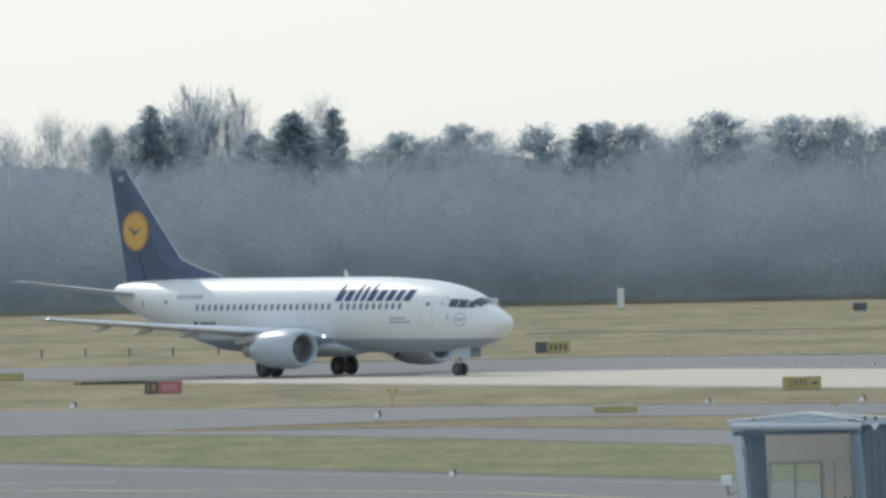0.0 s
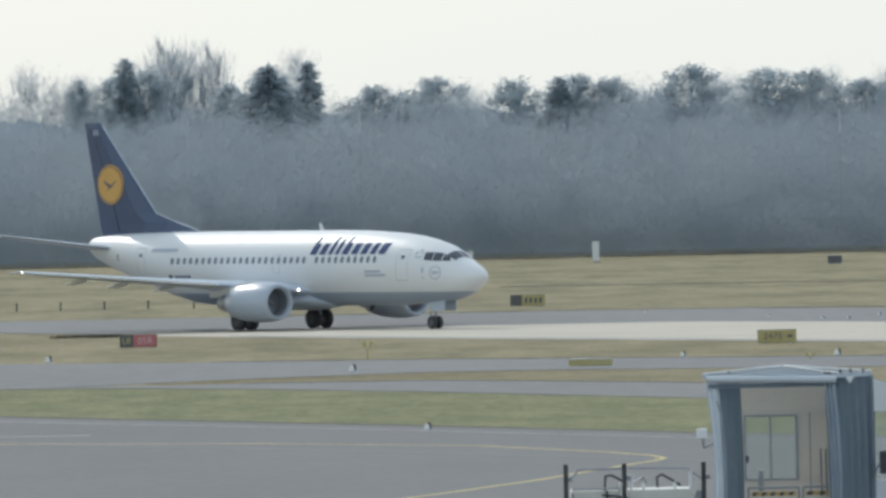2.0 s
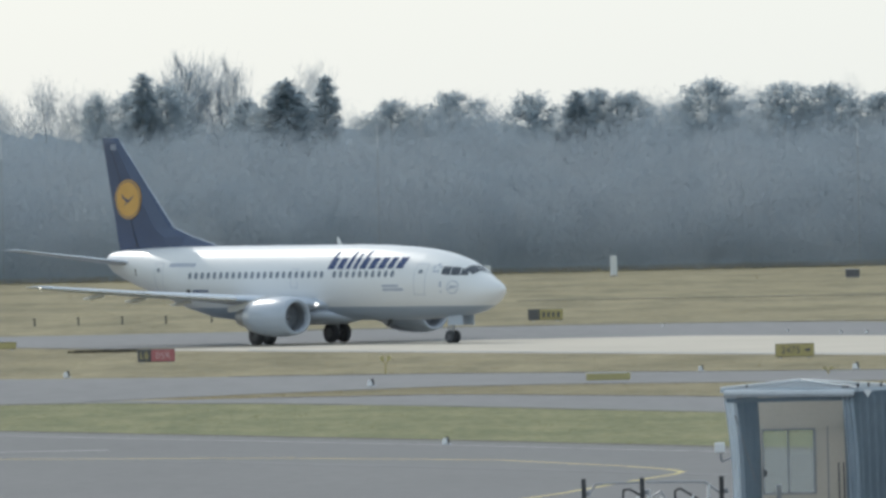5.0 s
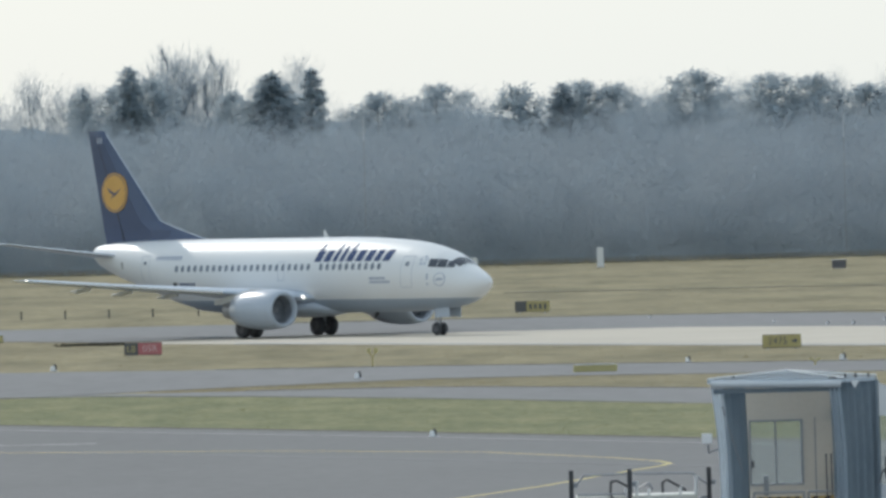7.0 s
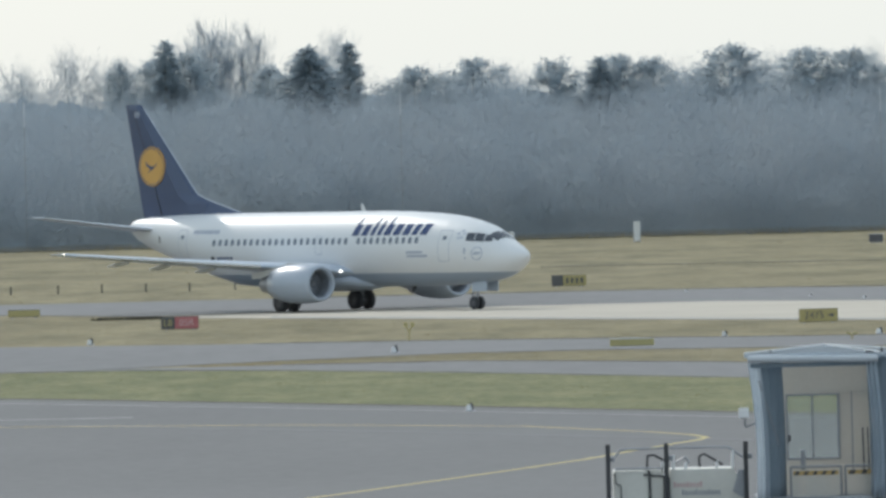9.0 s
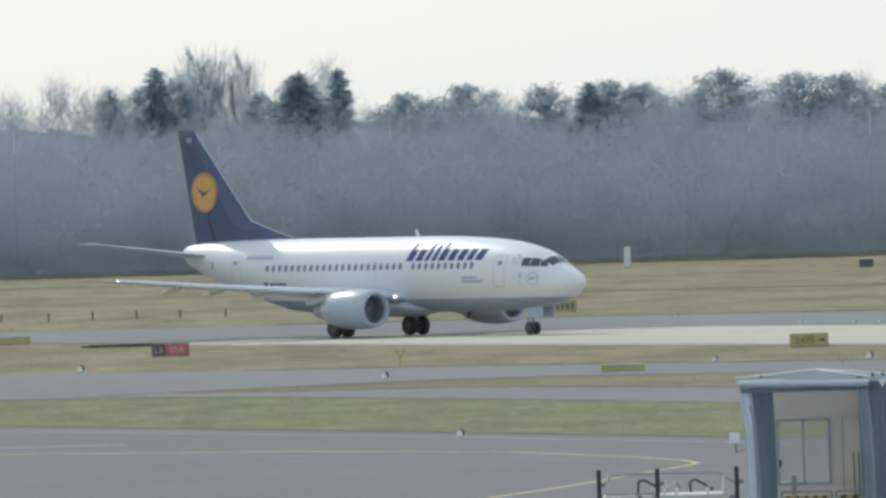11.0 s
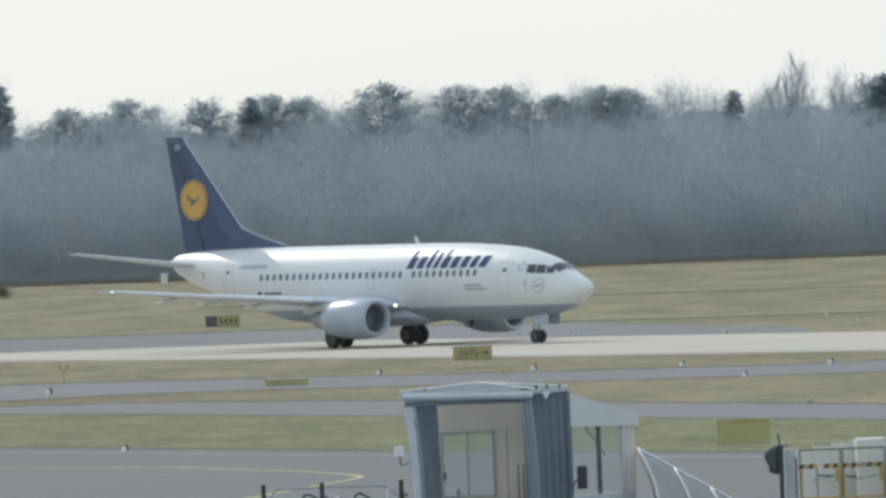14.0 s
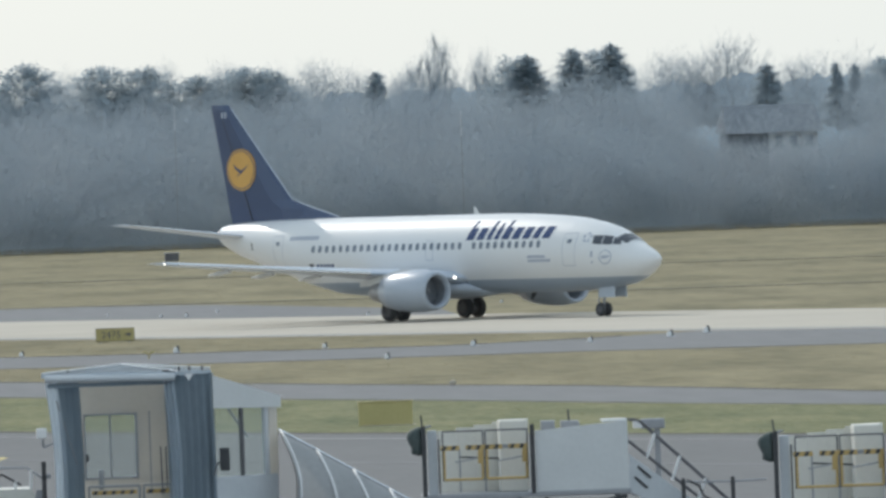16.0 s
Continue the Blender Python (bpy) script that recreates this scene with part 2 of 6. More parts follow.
def loft(rings, closed=True, caps=True):
    """Skin over rings of equal length."""
    bm = bmesh.new()
    rows = [[bm.verts.new(p) for p in ring] for ring in rings]
    n = len(rows[0])
    for a, b in zip(rows, rows[1:]):
        for i in range(n if closed else n - 1):
            j = (i + 1) % n
            bm.faces.new((a[i], a[j], b[j], b[i]))
    if caps:
        bm.faces.new(rows[0][::-1])
        bm.faces.new(rows[-1])
    bmesh.ops.recalc_face_normals(bm, faces=bm.faces)
    return bm


def lathe(profile, axis_point, sides=28, squash=None):
    """Turns (x, radius) pairs about the x axis through axis_point."""
    ox, oy, oz = axis_point
    rings = []
    for x, r in profile:
        ring = []
        for k in range(sides):
            a = 2 * math.pi * k / sides
            y, z = r * math.cos(a), r * math.sin(a)
            if squash and z < 0:
                z *= squash
            ring.append((ox + x, oy + y, oz + z))
        rings.append(ring)
    return loft(rings, caps=False)


def text(name, words, size, mat, parent, m, label=""):
    cu = bpy.data.curves.new(name, "FONT")
    cu.body, cu.size, cu.align_x, cu.align_y, cu.extrude = words, size, "CENTER", "CENTER", 0.004
    cu.materials.append(mat)
    ob = new(name, cu)
    ob.parent = parent
    ob.matrix_basis = m
    return tagged(ob, label)


# ------------------------------------------------------------------ ground
def edge(points, x):
    """Height of a plan edge at x, from its bends."""
    xs, ys = zip(*points)
    if x < xs[0]:
        return ys[0] + (x - xs[0]) * (ys[1] - ys[0]) / (xs[1] - xs[0]) * 0.5
    if x > xs[-1]:
        return ys[-1] + (x - xs[-1]) * (ys[-1] - ys[-2]) / (xs[-1] - xs[-2])
    return float(np.interp(x, xs, ys))


RWY_NEAR = [(-16.6, 899.0), (3.0, 862.0), (21.4, 829.0), (34.7, 812.0), (52.0, 785.0)]
RWY_FAR = [(-16.6, 900.0), (-8.0, 910.0), (14.0, 908.0), (25.0, 891.5), (35.0, 878.0), (47.0, 861.0), (56.0, 845.0)]
SHOULDER_FAR = [(-24.0, 964.0), (4.0, 961.5), (18.0, 957.0), (25.0, 948.0), (36.0, 900.0)]
SHOULDER_NEAR = [(-24.0, 922.0), (-17.0, 905.0), (-8.0, 909.9), (14.0, 907.9), (25.0, 891.4), (36.0, 876.0)]
DITCH = [(-24.0, 966.0), (4.0, 963.5), (20.0, 957.0), (36.0, 948.0), (52.0, 944.5), (62.0, 940.0)]
LINK_FAR = [(-21.4, 814.0), (-12.3, 807.0), (0.0, 801.5), (11.0, 793.0), (19.0, 786.5), (31.0, 781.0), (38.0, 786.0), (44.0, 797.0)]
LINK_NEAR = [(-19.0, 745.0), (-14.7, 748.0), (-7.8, 758.0), (0.0, 766.5), (6.0, 766.0), (12.4, 761.5), (22.0, 756.5), (37.0, 753.0), (49.0, 746.0)]
TWY_FAR = [(-19.0, 747.0), (-7.7, 745.4), (0.0, 744.5), (5.1, 737.0), (11.7, 725.0), (27.4, 685.0), (32.0, 675.0), (42.0, 642.0)]
TWY_NEAR = [(-19.0, 744.0), (-14.6, 742.5), (-7.6, 733.0), (0.0, 718.0), (11.2, 691.0), (26.2, 655.5), (36.0, 629.0), (41.0, 618.0)]
APRON_EDGE = [(-18.0, 683.0), (0.0, 645.8), (10.1, 622.8), (20.4, 602.5), (33.0, 578.6)]


def strip(name, near, far, z, mat, x0, x1, label, category, step=1.5, ragged=0.0):
    """A flat paved slab between two plan edges, with a small kerb of its own thickness."""
    n = int((x1 - x0) / step)
    verts, faces = [], []
    for i in range(n + 1):
        x = x0 + (x1 - x0) * i / n
        a = near if isinstance(near, (int, float)) else edge(near, x)
        b = far if isinstance(far, (int, float)) else edge(far, x)
        a += ragged * noise.noise((x * 0.8, 3.1, 0))
        b += ragged * noise.noise((x * 0.8, 9.7, 0))
        b = max(a + 0.02, b)
        verts += [(x, a, z), (x, b, z), (x, a, -0.05), (x, b, -0.05)]
    for i in range(n):
        k = 4 * i
        faces += [(k, k + 4, k + 5, k + 1), (k + 2, k + 6, k + 4, k), (k + 1, k + 5, k + 7, k + 3)]
    return tagged(raw(name, verts, faces, mat), label, category, kind="structure")


def build_ground():
    tagged(raw("ground", [(-3000, -800, 0), (3000, -800, 0), (3000, 4500, 0), (-3000, 4500, 0)], [(0, 1, 2, 3)], GRASS_DRY),
           "flat dry winter grassland of the airfield", "ground", kind="structure")
    strip("grass_verge", APRON_EDGE, TWY_NEAR, 0.008, GRASS_GREEN, -60, 110, "greener grass verge beside the apron", "grass", ragged=3.0)
    strip("apron", -200.0, APRON_EDGE, 0.016, APRON, -150, 160, "grey asphalt apron in front of the terminal", "apron", step=3)
    strip("runway", RWY_NEAR, RWY_FAR, 0.03, CONCRETE, -16.6, 140, "pale concrete runway, sunlit and dry", "runway", ragged=0.5)
    strip("runway_shoulder", SHOULDER_NEAR, SHOULDER_FAR, 0.02, ASPHALT, -60, 36, "grey asphalt beyond the pale runway", "pavement", ragged=0.8)
    strip("link_taxiway", LINK_NEAR, LINK_FAR, 0.02, ASPHALT, -60, 44, "grey asphalt taxiway between grass strips", "taxiway", ragged=0.5)
    strip("link_taxiway_far_end", LINK_NEAR, RWY_NEAR, 0.02, ASPHALT, 44, 140, "grey asphalt where taxiway and runway meet", "taxiway", ragged=0.0)
    strip("parallel_taxiway", TWY_NEAR, TWY_FAR, 0.024, ASPHALT, -60, 120, "grey asphalt taxiway along the green verge", "taxiway", ragged=0.4)
    shift = lambda pts, d: [(x, y + d) for x, y in pts]
    strip("pavement_edge", shift(APRON_EDGE, -0.2), shift(APRON_EDGE, 1.6), 0.022, JOINT, -60, 110, "dark soil edge between apron and grass", "edge", ragged=0.8)
    strip("pavement_edge_2", shift(TWY_FAR, 0.0), shift(TWY_FAR, 1.8), 0.028, JOINT, -8, 110, "dark soil edge between taxiway and grass", "edge", ragged=1.2)
    strip("pavement_edge_3", shift(LINK_FAR, 0.0), shift(LINK_FAR, 1.6), 0.026, JOINT, -10, 40, "dark soil edge between taxiway and grass", "edge", ragged=1.2)
    strip("drainage_ditch", shift(DITCH, -1.2), shift(DITCH, 2.2), 0.03, DITCH_SOIL, -10, 120, "shallow dark drainage ditch in dry grass", "ditch", ragged=1.5)
    strip("drainage_ditch_2", [(-10, 1085), (110, 1040)], [(-10, 1089), (110, 1044)], 0.03, DITCH_SOIL, 5, 110, "shallow dark drainage ditch in dry grass", "ditch", ragged=3)
    strip("runway_edge_line", shift(RWY_NEAR, 1.5), shift(RWY_NEAR, 5.0), 0.036, WHITE_LINE, -10, 120, "worn pale line along the runway edge", "marking")
    strip("apron_line", shift(APRON_EDGE, -9.0), shift(APRON_EDGE, -8.1), 0.022, WHITE_LINE, -40, 110, "worn white line along the apron edge", "marking", ragged=0.3)
    strip("apron_line_2", [(-40, 646), (-12, 640)], [(-40, 647.2), (-12, 641.2)], 0.022, WHITE_LINE, -40, -12.5, "worn white line on the apron", "marking", ragged=0.3)
    strip("apron_seam", shift(APRON_EDGE, -48.0), shift(APRON_EDGE, -46.0), 0.021, ASPHALT, -40, 60, "faint pale seam in the apron", "marking", ragged=1.0)
    # the yellow guide line runs in, bends sharply and turns back
    pts = [(-30.0, 640.0), (-6.0, 620.0), (2.0, 608.5), (6.4, 594.0), (7.8, 587.5), (8.25, 583.0), (7.9, 579.5), (7.0, 574.5), (3.8, 555.0), (1.0, 541.0), (-6.0, 508.0)]
    verts, faces = [], []
    for i, (x, y) in enumerate(pts):
        a, b = Vector(pts[max(0, i - 1)]), Vector(pts[min(len(pts) - 1, i + 1)])
        n = (b - a).normalized().orthogonal() * 0.11
        n.y *= 3
        verts += [(x - n.x, y - n.y, 0.022), (x + n.x, y + n.y, 0.022)]
    faces = [(2 * i, 2 * i + 2, 2 * i + 3, 2 * i + 1) for i in range(len(pts) - 1)]
    tagged(raw("yellow_guide_line", verts, faces, YELLOW_LINE), "yellow painted guide line with a sharp bend", "marking", kind="structure")


build_ground()


def grass_tufts(name, count, low, high, size, mat, label, x_range):
    """Short upright blades in bunches between two plan edges."""
    rng = np.random.default_rng(7 + count)
    verts, faces = [], []
    for _ in range(count):
        x = rng.uniform(*x_range)
        a = low if isinstance(low, (int, float)) else edge(low, x)
        b = high if isinstance(high, (int, float)) else edge(high, x)
        if b - a < 2:
            continue
        y = rng.uniform(a + 0.3, b - 0.3)
        for _ in range(3):
            u, w, h, lean = rng.uniform(-0.3, 0.3), size * rng.uniform(0.3, 0.9), size * rng.uniform(0.5, 1.3), rng.uniform(-0.3, 0.3) * size
            k = len(verts)
            yy = y + rng.uniform(-0.3, 0.3)
            verts += [(x + u - w / 2, yy, 0.0), (x + u + w / 2, yy + 0.05, 0.0), (x + u + lean, yy, h)]
            faces.append((k, k + 1, k + 2))
    return tagged(raw(name, verts, faces, mat), label, "grass", kind="stuff")


# ------------------------------------------------------------------ airliner
# Local axes: x forward, y to port, z up; the origin lies on the ground between the main wheels. "a" counts metres aft of the nose.
GEAR_A = 16.45
STATIONS = [(-0.16, 2.86, 2.76, 0.05), (0.0, 3.03, 2.57, 0.26), (0.3, 3.20, 2.30, 0.54), (0.8, 3.43, 2.01, 0.86), (1.3, 3.64, 1.78, 1.10),
            (1.65, 3.85, 1.66, 1.23), (2.0, 4.06, 1.57, 1.34), (2.5, 4.30, 1.49, 1.47), (3.0, 4.50, 1.43, 1.57), (4.0, 4.76, 1.36, 1.70), (5.0, 4.94, 1.31, 1.79), (6.0, 5.05, 1.28, 1.84),
            (7.2, 5.14, 1.25, 1.87), (9.0, 5.23, 1.25, 1.88), (11.0, 5.27, 1.25, 1.88), (21.0, 5.27, 1.25, 1.88), (23.0, 5.27, 1.42, 1.85), (25.0, 5.27, 1.88, 1.74), (27.0, 5.25, 2.48, 1.50),
            (29.0, 5.20, 3.0, 1.16), (30.5, 5.13, 3.45, 0.86), (31.5, 5.03, 3.86, 0.58), (31.9, 4.95, 4.12, 0.42), (32.08, 4.84, 4.36, 0.22)]


def hull(a):
    """Top, bottom and half width of the fuselage at a."""
    s = np.array(STATIONS)
    return [float(np.interp(a, s[:, 0], s[:, k])) for k in (1, 2, 3)]


def side(a, z, out=0.0):
    """The point of the starboard skin at a and z, moved outwards."""
    top, bottom, w = hull(a)
    c, h = (top + bottom) / 2, (top - bottom) / 2
    return (GEAR_A - a, -(w * math.sqrt(max(0.02, 1 - ((z - c) / h) ** 2)) + out), z)


def aerofoil(le, te, y, z, thick, up=0.0, flat=False):
    """One section of a wing: a closed ring of points in the plane y."""
    ring = []
    for f, t in ((0, 0), (0.02, 0.32), (0.1, 0.75), (0.3, 1.0), (0.6, 0.7), (1, 0.04), (1, -0.04), (0.6, -0.4), (0.3, -0.6), (0.1, -0.5), (0.02, -0.25)):
        a = le + (te - le) * f
        ring.append((GEAR_A - a, y, z + thick * 0.5 * t))
    return ring


def patch(points, mat, name, parent, label="", mirror=False):
    """A thin painted or glazed panel that follows the skin: rows of (a, z) pairs."""
    verts, faces = [], []
    for out in (0.012, 0.001):
        for a, z in points:
            x, y, zz = side(a, z, out)
            verts.append((x, -y if mirror else y, zz))
    n = len(points)
    faces.append(tuple(range(n)) if mirror else tuple(range(n))[::-1])
    for i in range(n):
        j = (i + 1) % n
        faces.append((i, j, j + n, i + n) if not mirror else (j, i, i + n, j + n))
    return raw(name, verts, faces, mat, parent, label)


def banner(a0, z0, w, h, lean, mat, name, parent, label="", mirror=False, rows=7):
    """A leaning painted bar that follows the round of the skin; a0 is its aft foot."""
    verts, faces = [], []
    for k in range(rows + 1):
        f = k / rows
        for aa in (a0 - h * f * lean, a0 - w - h * f * lean):
            x, y, zz = side(aa, z0 + h * f, 0.012)
            verts.append((x, -y if mirror else y, zz))
    for k in range(rows):
        q = (2 * k, 2 * k + 1, 2 * k + 3, 2 * k + 2)
        faces.append(q if mirror else q[::-1])
    return raw(name, verts, faces, mat, parent, label)


def skin_quad(corners, mat, name, parent, label="", mirror=False, n=8, out=0.012):
    """A four-cornered panel of (a, z) corners laid on the skin."""
    (a0, z0), (a1, z1), (a2, z2), (a3, z3) = corners
    verts, faces = [], []
    for i in range(n + 1):
        f = i / n
        for k in range(n + 1):
            g = k / n
            a = (a0 * (1 - g) + a1 * g) * (1 - f) + (a3 * (1 - g) + a2 * g) * f
            z = (z0 * (1 - g) + z1 * g) * (1 - f) + (z3 * (1 - g) + z2 * g) * f
            x, y, zz = side(a, z, out)
            verts.append((x, -y if mirror else y, zz))
    for i in range(n):
        for k in range(n):
            q = (i * (n + 1) + k, i * (n + 1) + k + 1, (i + 1) * (n + 1) + k + 1, (i + 1) * (n + 1) + k)
            faces.append(q if mirror else q[::-1])
    return raw(name, verts, faces, mat, parent, label)


def rounded(a, z, w, h, r=0.35, n=4):
    """Corner points of a rounded upright panel round (a, z)."""
    pts = []
    rr = min(w, h) * r
    for cx, cz, q in ((w / 2 - rr, h / 2 - rr, 0), (-w / 2 + rr, h / 2 - rr, 1), (-w / 2 + rr, -h / 2 + rr, 2), (w / 2 - rr, -h / 2 + rr, 3)):
        for k in range(n):
            t = (q + k / (n - 1)) * math.pi / 2
            pts.append((a - (cx + rr * math.cos(t)), z + cz + rr * math.sin(t)))
    return pts


def make_wheel(name, parent, at, r, w):
    """A tyre with a hub; the axle is local y."""
    root = tagged(new(name), "", "")
    root.parent = parent
    root.location = at
    prof = [(-w / 2, r * 0.55), (-w / 2, r * 0.82), (-w * 0.38, r * 0.96), (0, r), (w * 0.38, r * 0.96), (w / 2, r * 0.82), (w / 2, r * 0.55)]
    bm = lathe(prof, (0, 0, 0), 24)
    bmesh.ops.rotate(bm, verts=bm.verts, cent=(0, 0, 0), matrix=Matrix.Rotation(math.pi / 2, 3, "Z"))
    part("tyre", bm, RUBBER, root, "black rubber tyre", smooth=True)
    bm = lathe([(-w * 0.36, 0.02), (-w * 0.36, r * 0.3), (-w * 0.46, r * 0.34), (-w * 0.46, r * 0.57), (w * 0.46, r * 0.57), (w * 0.46, r * 0.34), (w * 0.36, r * 0.3), (w * 0.36, 0.02)], (0, 0, 0), 18)
    bmesh.ops.rotate(bm, verts=bm.verts, cent=(0, 0, 0), matrix=Matrix.Rotation(math.pi / 2, 3, "Z"))
    for k in range(6):
        t = k * math.pi / 3
        rod(bm, (r * 0.45 * math.cos(t), -w * 0.5, r * 0.45 * math.sin(t)), (r * 0.45 * math.cos(t), w * 0.5, r * 0.45 * math.sin(t)), r * 0.05, None, 6)
    part("rim", bm, RIM, root, "dull dark rim")
    return root


def slanted(a0, z0, w, h, lean=0.28):
    """A leaning plain bar on the skin, standing on z0; a0 is its aft foot."""
    return [(a0, z0), (a0 - w, z0), (a0 - w - h * lean, z0 + h), (a0 - h * lean, z0 + h)]


def build_airliner():
    plane = thing("airliner", "white twin-jet airliner with dark blue tail fin on the runway", "airplane")
    # fuselage
    rings = []
    fine = np.array(STATIONS)
    stops = sorted({round(float(v), 2) for v in np.concatenate([fine[:, 0], np.arange(0.15, 6, 0.35), np.arange(7, 32, 1.0)])})
    for a in stops:
        top, bottom, w = hull(a)
        c, h = (top + bottom) / 2, (top - bottom) / 2
        rings.append([(GEAR_A - a, w * math.sin(t), c + h * math.cos(t)) for t in (2 * math.pi * k / 48 for k in range(48))])
    part("fuselage", loft(rings), SKIN, plane, "white fuselage with grey belly", smooth=True)
    part("tail_cone_exhaust", bar((GEAR_A - 32.0, 0, 4.6), (GEAR_A - 32.25, 0, 4.62), 0.2, 0.16, 14), STEEL, plane, "grey metal exhaust at the tail")
    # belly fairing between the wings
    rings = []
    for a, w, top, bottom in ((11.6, 0.7, 1.6, 1.26), (12.6, 1.6, 2.1, 1.12), (14.0, 2.0, 2.2, 1.02), (17.5, 2.0, 2.2, 1.02), (19.2, 1.5, 2.0, 1.15), (20.6, 0.6, 1.6, 1.27)):
        c, h = (top + bottom) / 2, (top - bottom) / 2
        rings.append([(GEAR_A - a, w * math.sin(t), c + h * math.cos(t)) for t in (2 * math.pi * k / 28 for k in range(28))])
    part("belly_fairing", loft(rings), WINGGREY, plane, "grey fairing under the wing root", smooth=True)
    # wings, tailplane
    for sgn in (-1, 1):
        y = lambda s: sgn * s
        ring = [aerofoil(11.9, 19.2, y(1.0), 2.02, 1.05), aerofoil(12.6, 19.2, y(1.9), 2.12, 0.92), aerofoil(14.55, 19.45, y(4.9), 2.44, 0.60),
                aerofoil(17.6, 20.75, y(9.6), 2.88, 0.40), aerofoil(20.45, 22.05, y(14.0), 3.33, 0.24), aerofoil(20.95, 22.10, y(14.3), 3.40, 0.10)]
        wing = part("wing", loft(ring), WINGGREY, plane, "light grey swept wing", smooth=False)
        lead = [(GEAR_A - 15.05, y(5.6), 2.51), (GEAR_A - 20.3, y(13.9), 3.31)]
        part("slat", bar(lead[0], lead[1], 0.11, 0.05, 10), METAL, wing, "bare metal leading-edge slat")
        for s, le in ((6.2, 19.0), (8.6, 19.9), (10.9, 20.6)):
            z = 2.38 + (s - 4.9) * 0.095
            bm = bmesh.new()
            rod(bm, (GEAR_A - le + 0.9, y(s), z - 0.08), (GEAR_A - le, y(s), z - 0.20), 0.09, 0.13, 10)
            rod(bm, (GEAR_A - le, y(s), z - 0.20), (GEAR_A - le - 0.75, y(s), z - 0.26), 0.13, 0.03, 10)
            part("flap_track_fairing", bm, WHITE, wing, "white flap track fairing")
        part("wing_tip_light", boxed(GEAR_A - 21.7, GEAR_A - 20.9, y(14.33) - 0.03, y(14.33) + 0.03, 3.36, 3.43, 0.01), METAL, wing, "bright wing tip cap")
        bm = bmesh.new()
        bmesh.ops.create_uvsphere(bm, u_segments=10, v_segments=6, radius=0.03, matrix=Matrix.Translation((GEAR_A - 20.86, y(14.28), 3.38)))
        part("navigation_light", bm, LAMPGLOW, wing, "small lit lamp at the wing tip")
        bm = bmesh.new()
        bmesh.ops.create_uvsphere(bm, u_segments=12, v_segments=8, radius=0.06, matrix=Matrix.Translation((GEAR_A - 12.66, y(2.05), 2.14)))
        part("landing_light", bm, LAMPGLOW, wing, "lit landing light in the wing root")
        stab = part("tailplane", loft([aerofoil(29.0, 31.7, y(0.4), 4.36, 0.32), aerofoil(32.5, 33.75, y(6.0), 5.24, 0.13), aerofoil(32.9, 33.8, y(6.3), 5.27, 0.05)]), WINGGREY, plane,
                    "light grey horizontal tailplane")
        part("leading_edge", bar((GEAR_A - 29.3, y(0.85), 4.43), (GEAR_A - 32.48, y(6.0), 5.25), 0.05, 0.03, 8), METAL, stab, "bare metal leading edge")
        # engines
        at = (GEAR_A, y(4.83), 1.52)
        engine = part("engine_nacelle", lathe([(-11.02, 0.80), (-10.98, 0.86), (-11.0, 0.93), (-11.25, 1.02), (-11.9, 1.10), (-12.8, 1.10), (-13.7, 1.02), (-14.5, 0.84), (-14.5, 0.80)], at, 36, 0.94), NACELLE, plane,
                      "pale grey-white engine nacelle", smooth=True)
        part("intake_lip", lathe([(-11.3, 0.76), (-11.1, 0.78), (-10.99, 0.84), (-10.985, 0.88), (-11.02, 0.95), (-11.14, 0.995)], at, 36, 0.94), NACELLE, engine, "pale grey intake lip", smooth=True)
        part("intake_duct", lathe([(-11.25, 0.765), (-11.9, 0.75), (-12.0, 0.74), (-12.0, 0.02)], at, 28, 0.94), DARK, engine, "dark intake duct", smooth=True)
        fan = bmesh.new()
        for k in range(20):
            t = 2 * math.pi * k / 20
            m = Matrix.Translation((GEAR_A - 11.85, y(4.83), 1.52)) @ Matrix.Rotation(t, 4, "X") @ Matrix.Translation((0, 0, 0.45)) @ Matrix.Rotation(0.6, 4, "Z")
            box(fan, -0.06, 0.06, -0.05, 0.05, -0.27, 0.26, 0.0, m)
        part("fan", fan, DARK, engine, "dark fan blades")
        part("spinner", lathe([(-11.55, 0.02), (-11.65, 0.12), (-11.85, 0.22)], at, 16), STEEL, engine, "grey fan spinner", smooth=True)
        part("exhaust_core", lathe([(-14.3, 0.6), (-15.1, 0.52), (-15.6, 0.42), (-15.6, 0.36), (-15.2, 0.3), (-16.1, 0.03)], at, 24), STEEL, engine, "dull metal exhaust core", smooth=True)
        rings = []
        for a, z0, z1, w in ((12.2, 2.45, 2.62, 0.1), (13.4, 2.1, 2.66, 0.18), (14.9, 1.9, 2.35, 0.2), (16.6, 1.8, 2.05, 0.08)):
            rings.append([(GEAR_A - a, y(4.83) + dx, z) for dx, z in ((-w, z0), (w, z0), (w, z1), (-w, z1))])
        part("pylon", loft(rings), WHITE, engine, "white engine pylon")
        # main gear
        leg = part("main_gear_leg", bar((GEAR_A - 16.3, y(2.62), 1.75), (GEAR_A - 16.45, y(2.615), 0.5), 0.12, 0.10, 12), STEEL, plane, "grey main landing gear leg")
        part("drag_brace", bar((GEAR_A - 16.4, y(2.5), 1.0), (GEAR_A - 16.2, y(1.4), 1.7), 0.06), STEEL, leg, "grey metal brace")
        part("axle", bar((GEAR_A - GEAR_A, y(2.615) - 0.5, 0.51), (0, y(2.615) + 0.5, 0.51), 0.07), STEEL, leg, "grey metal axle")
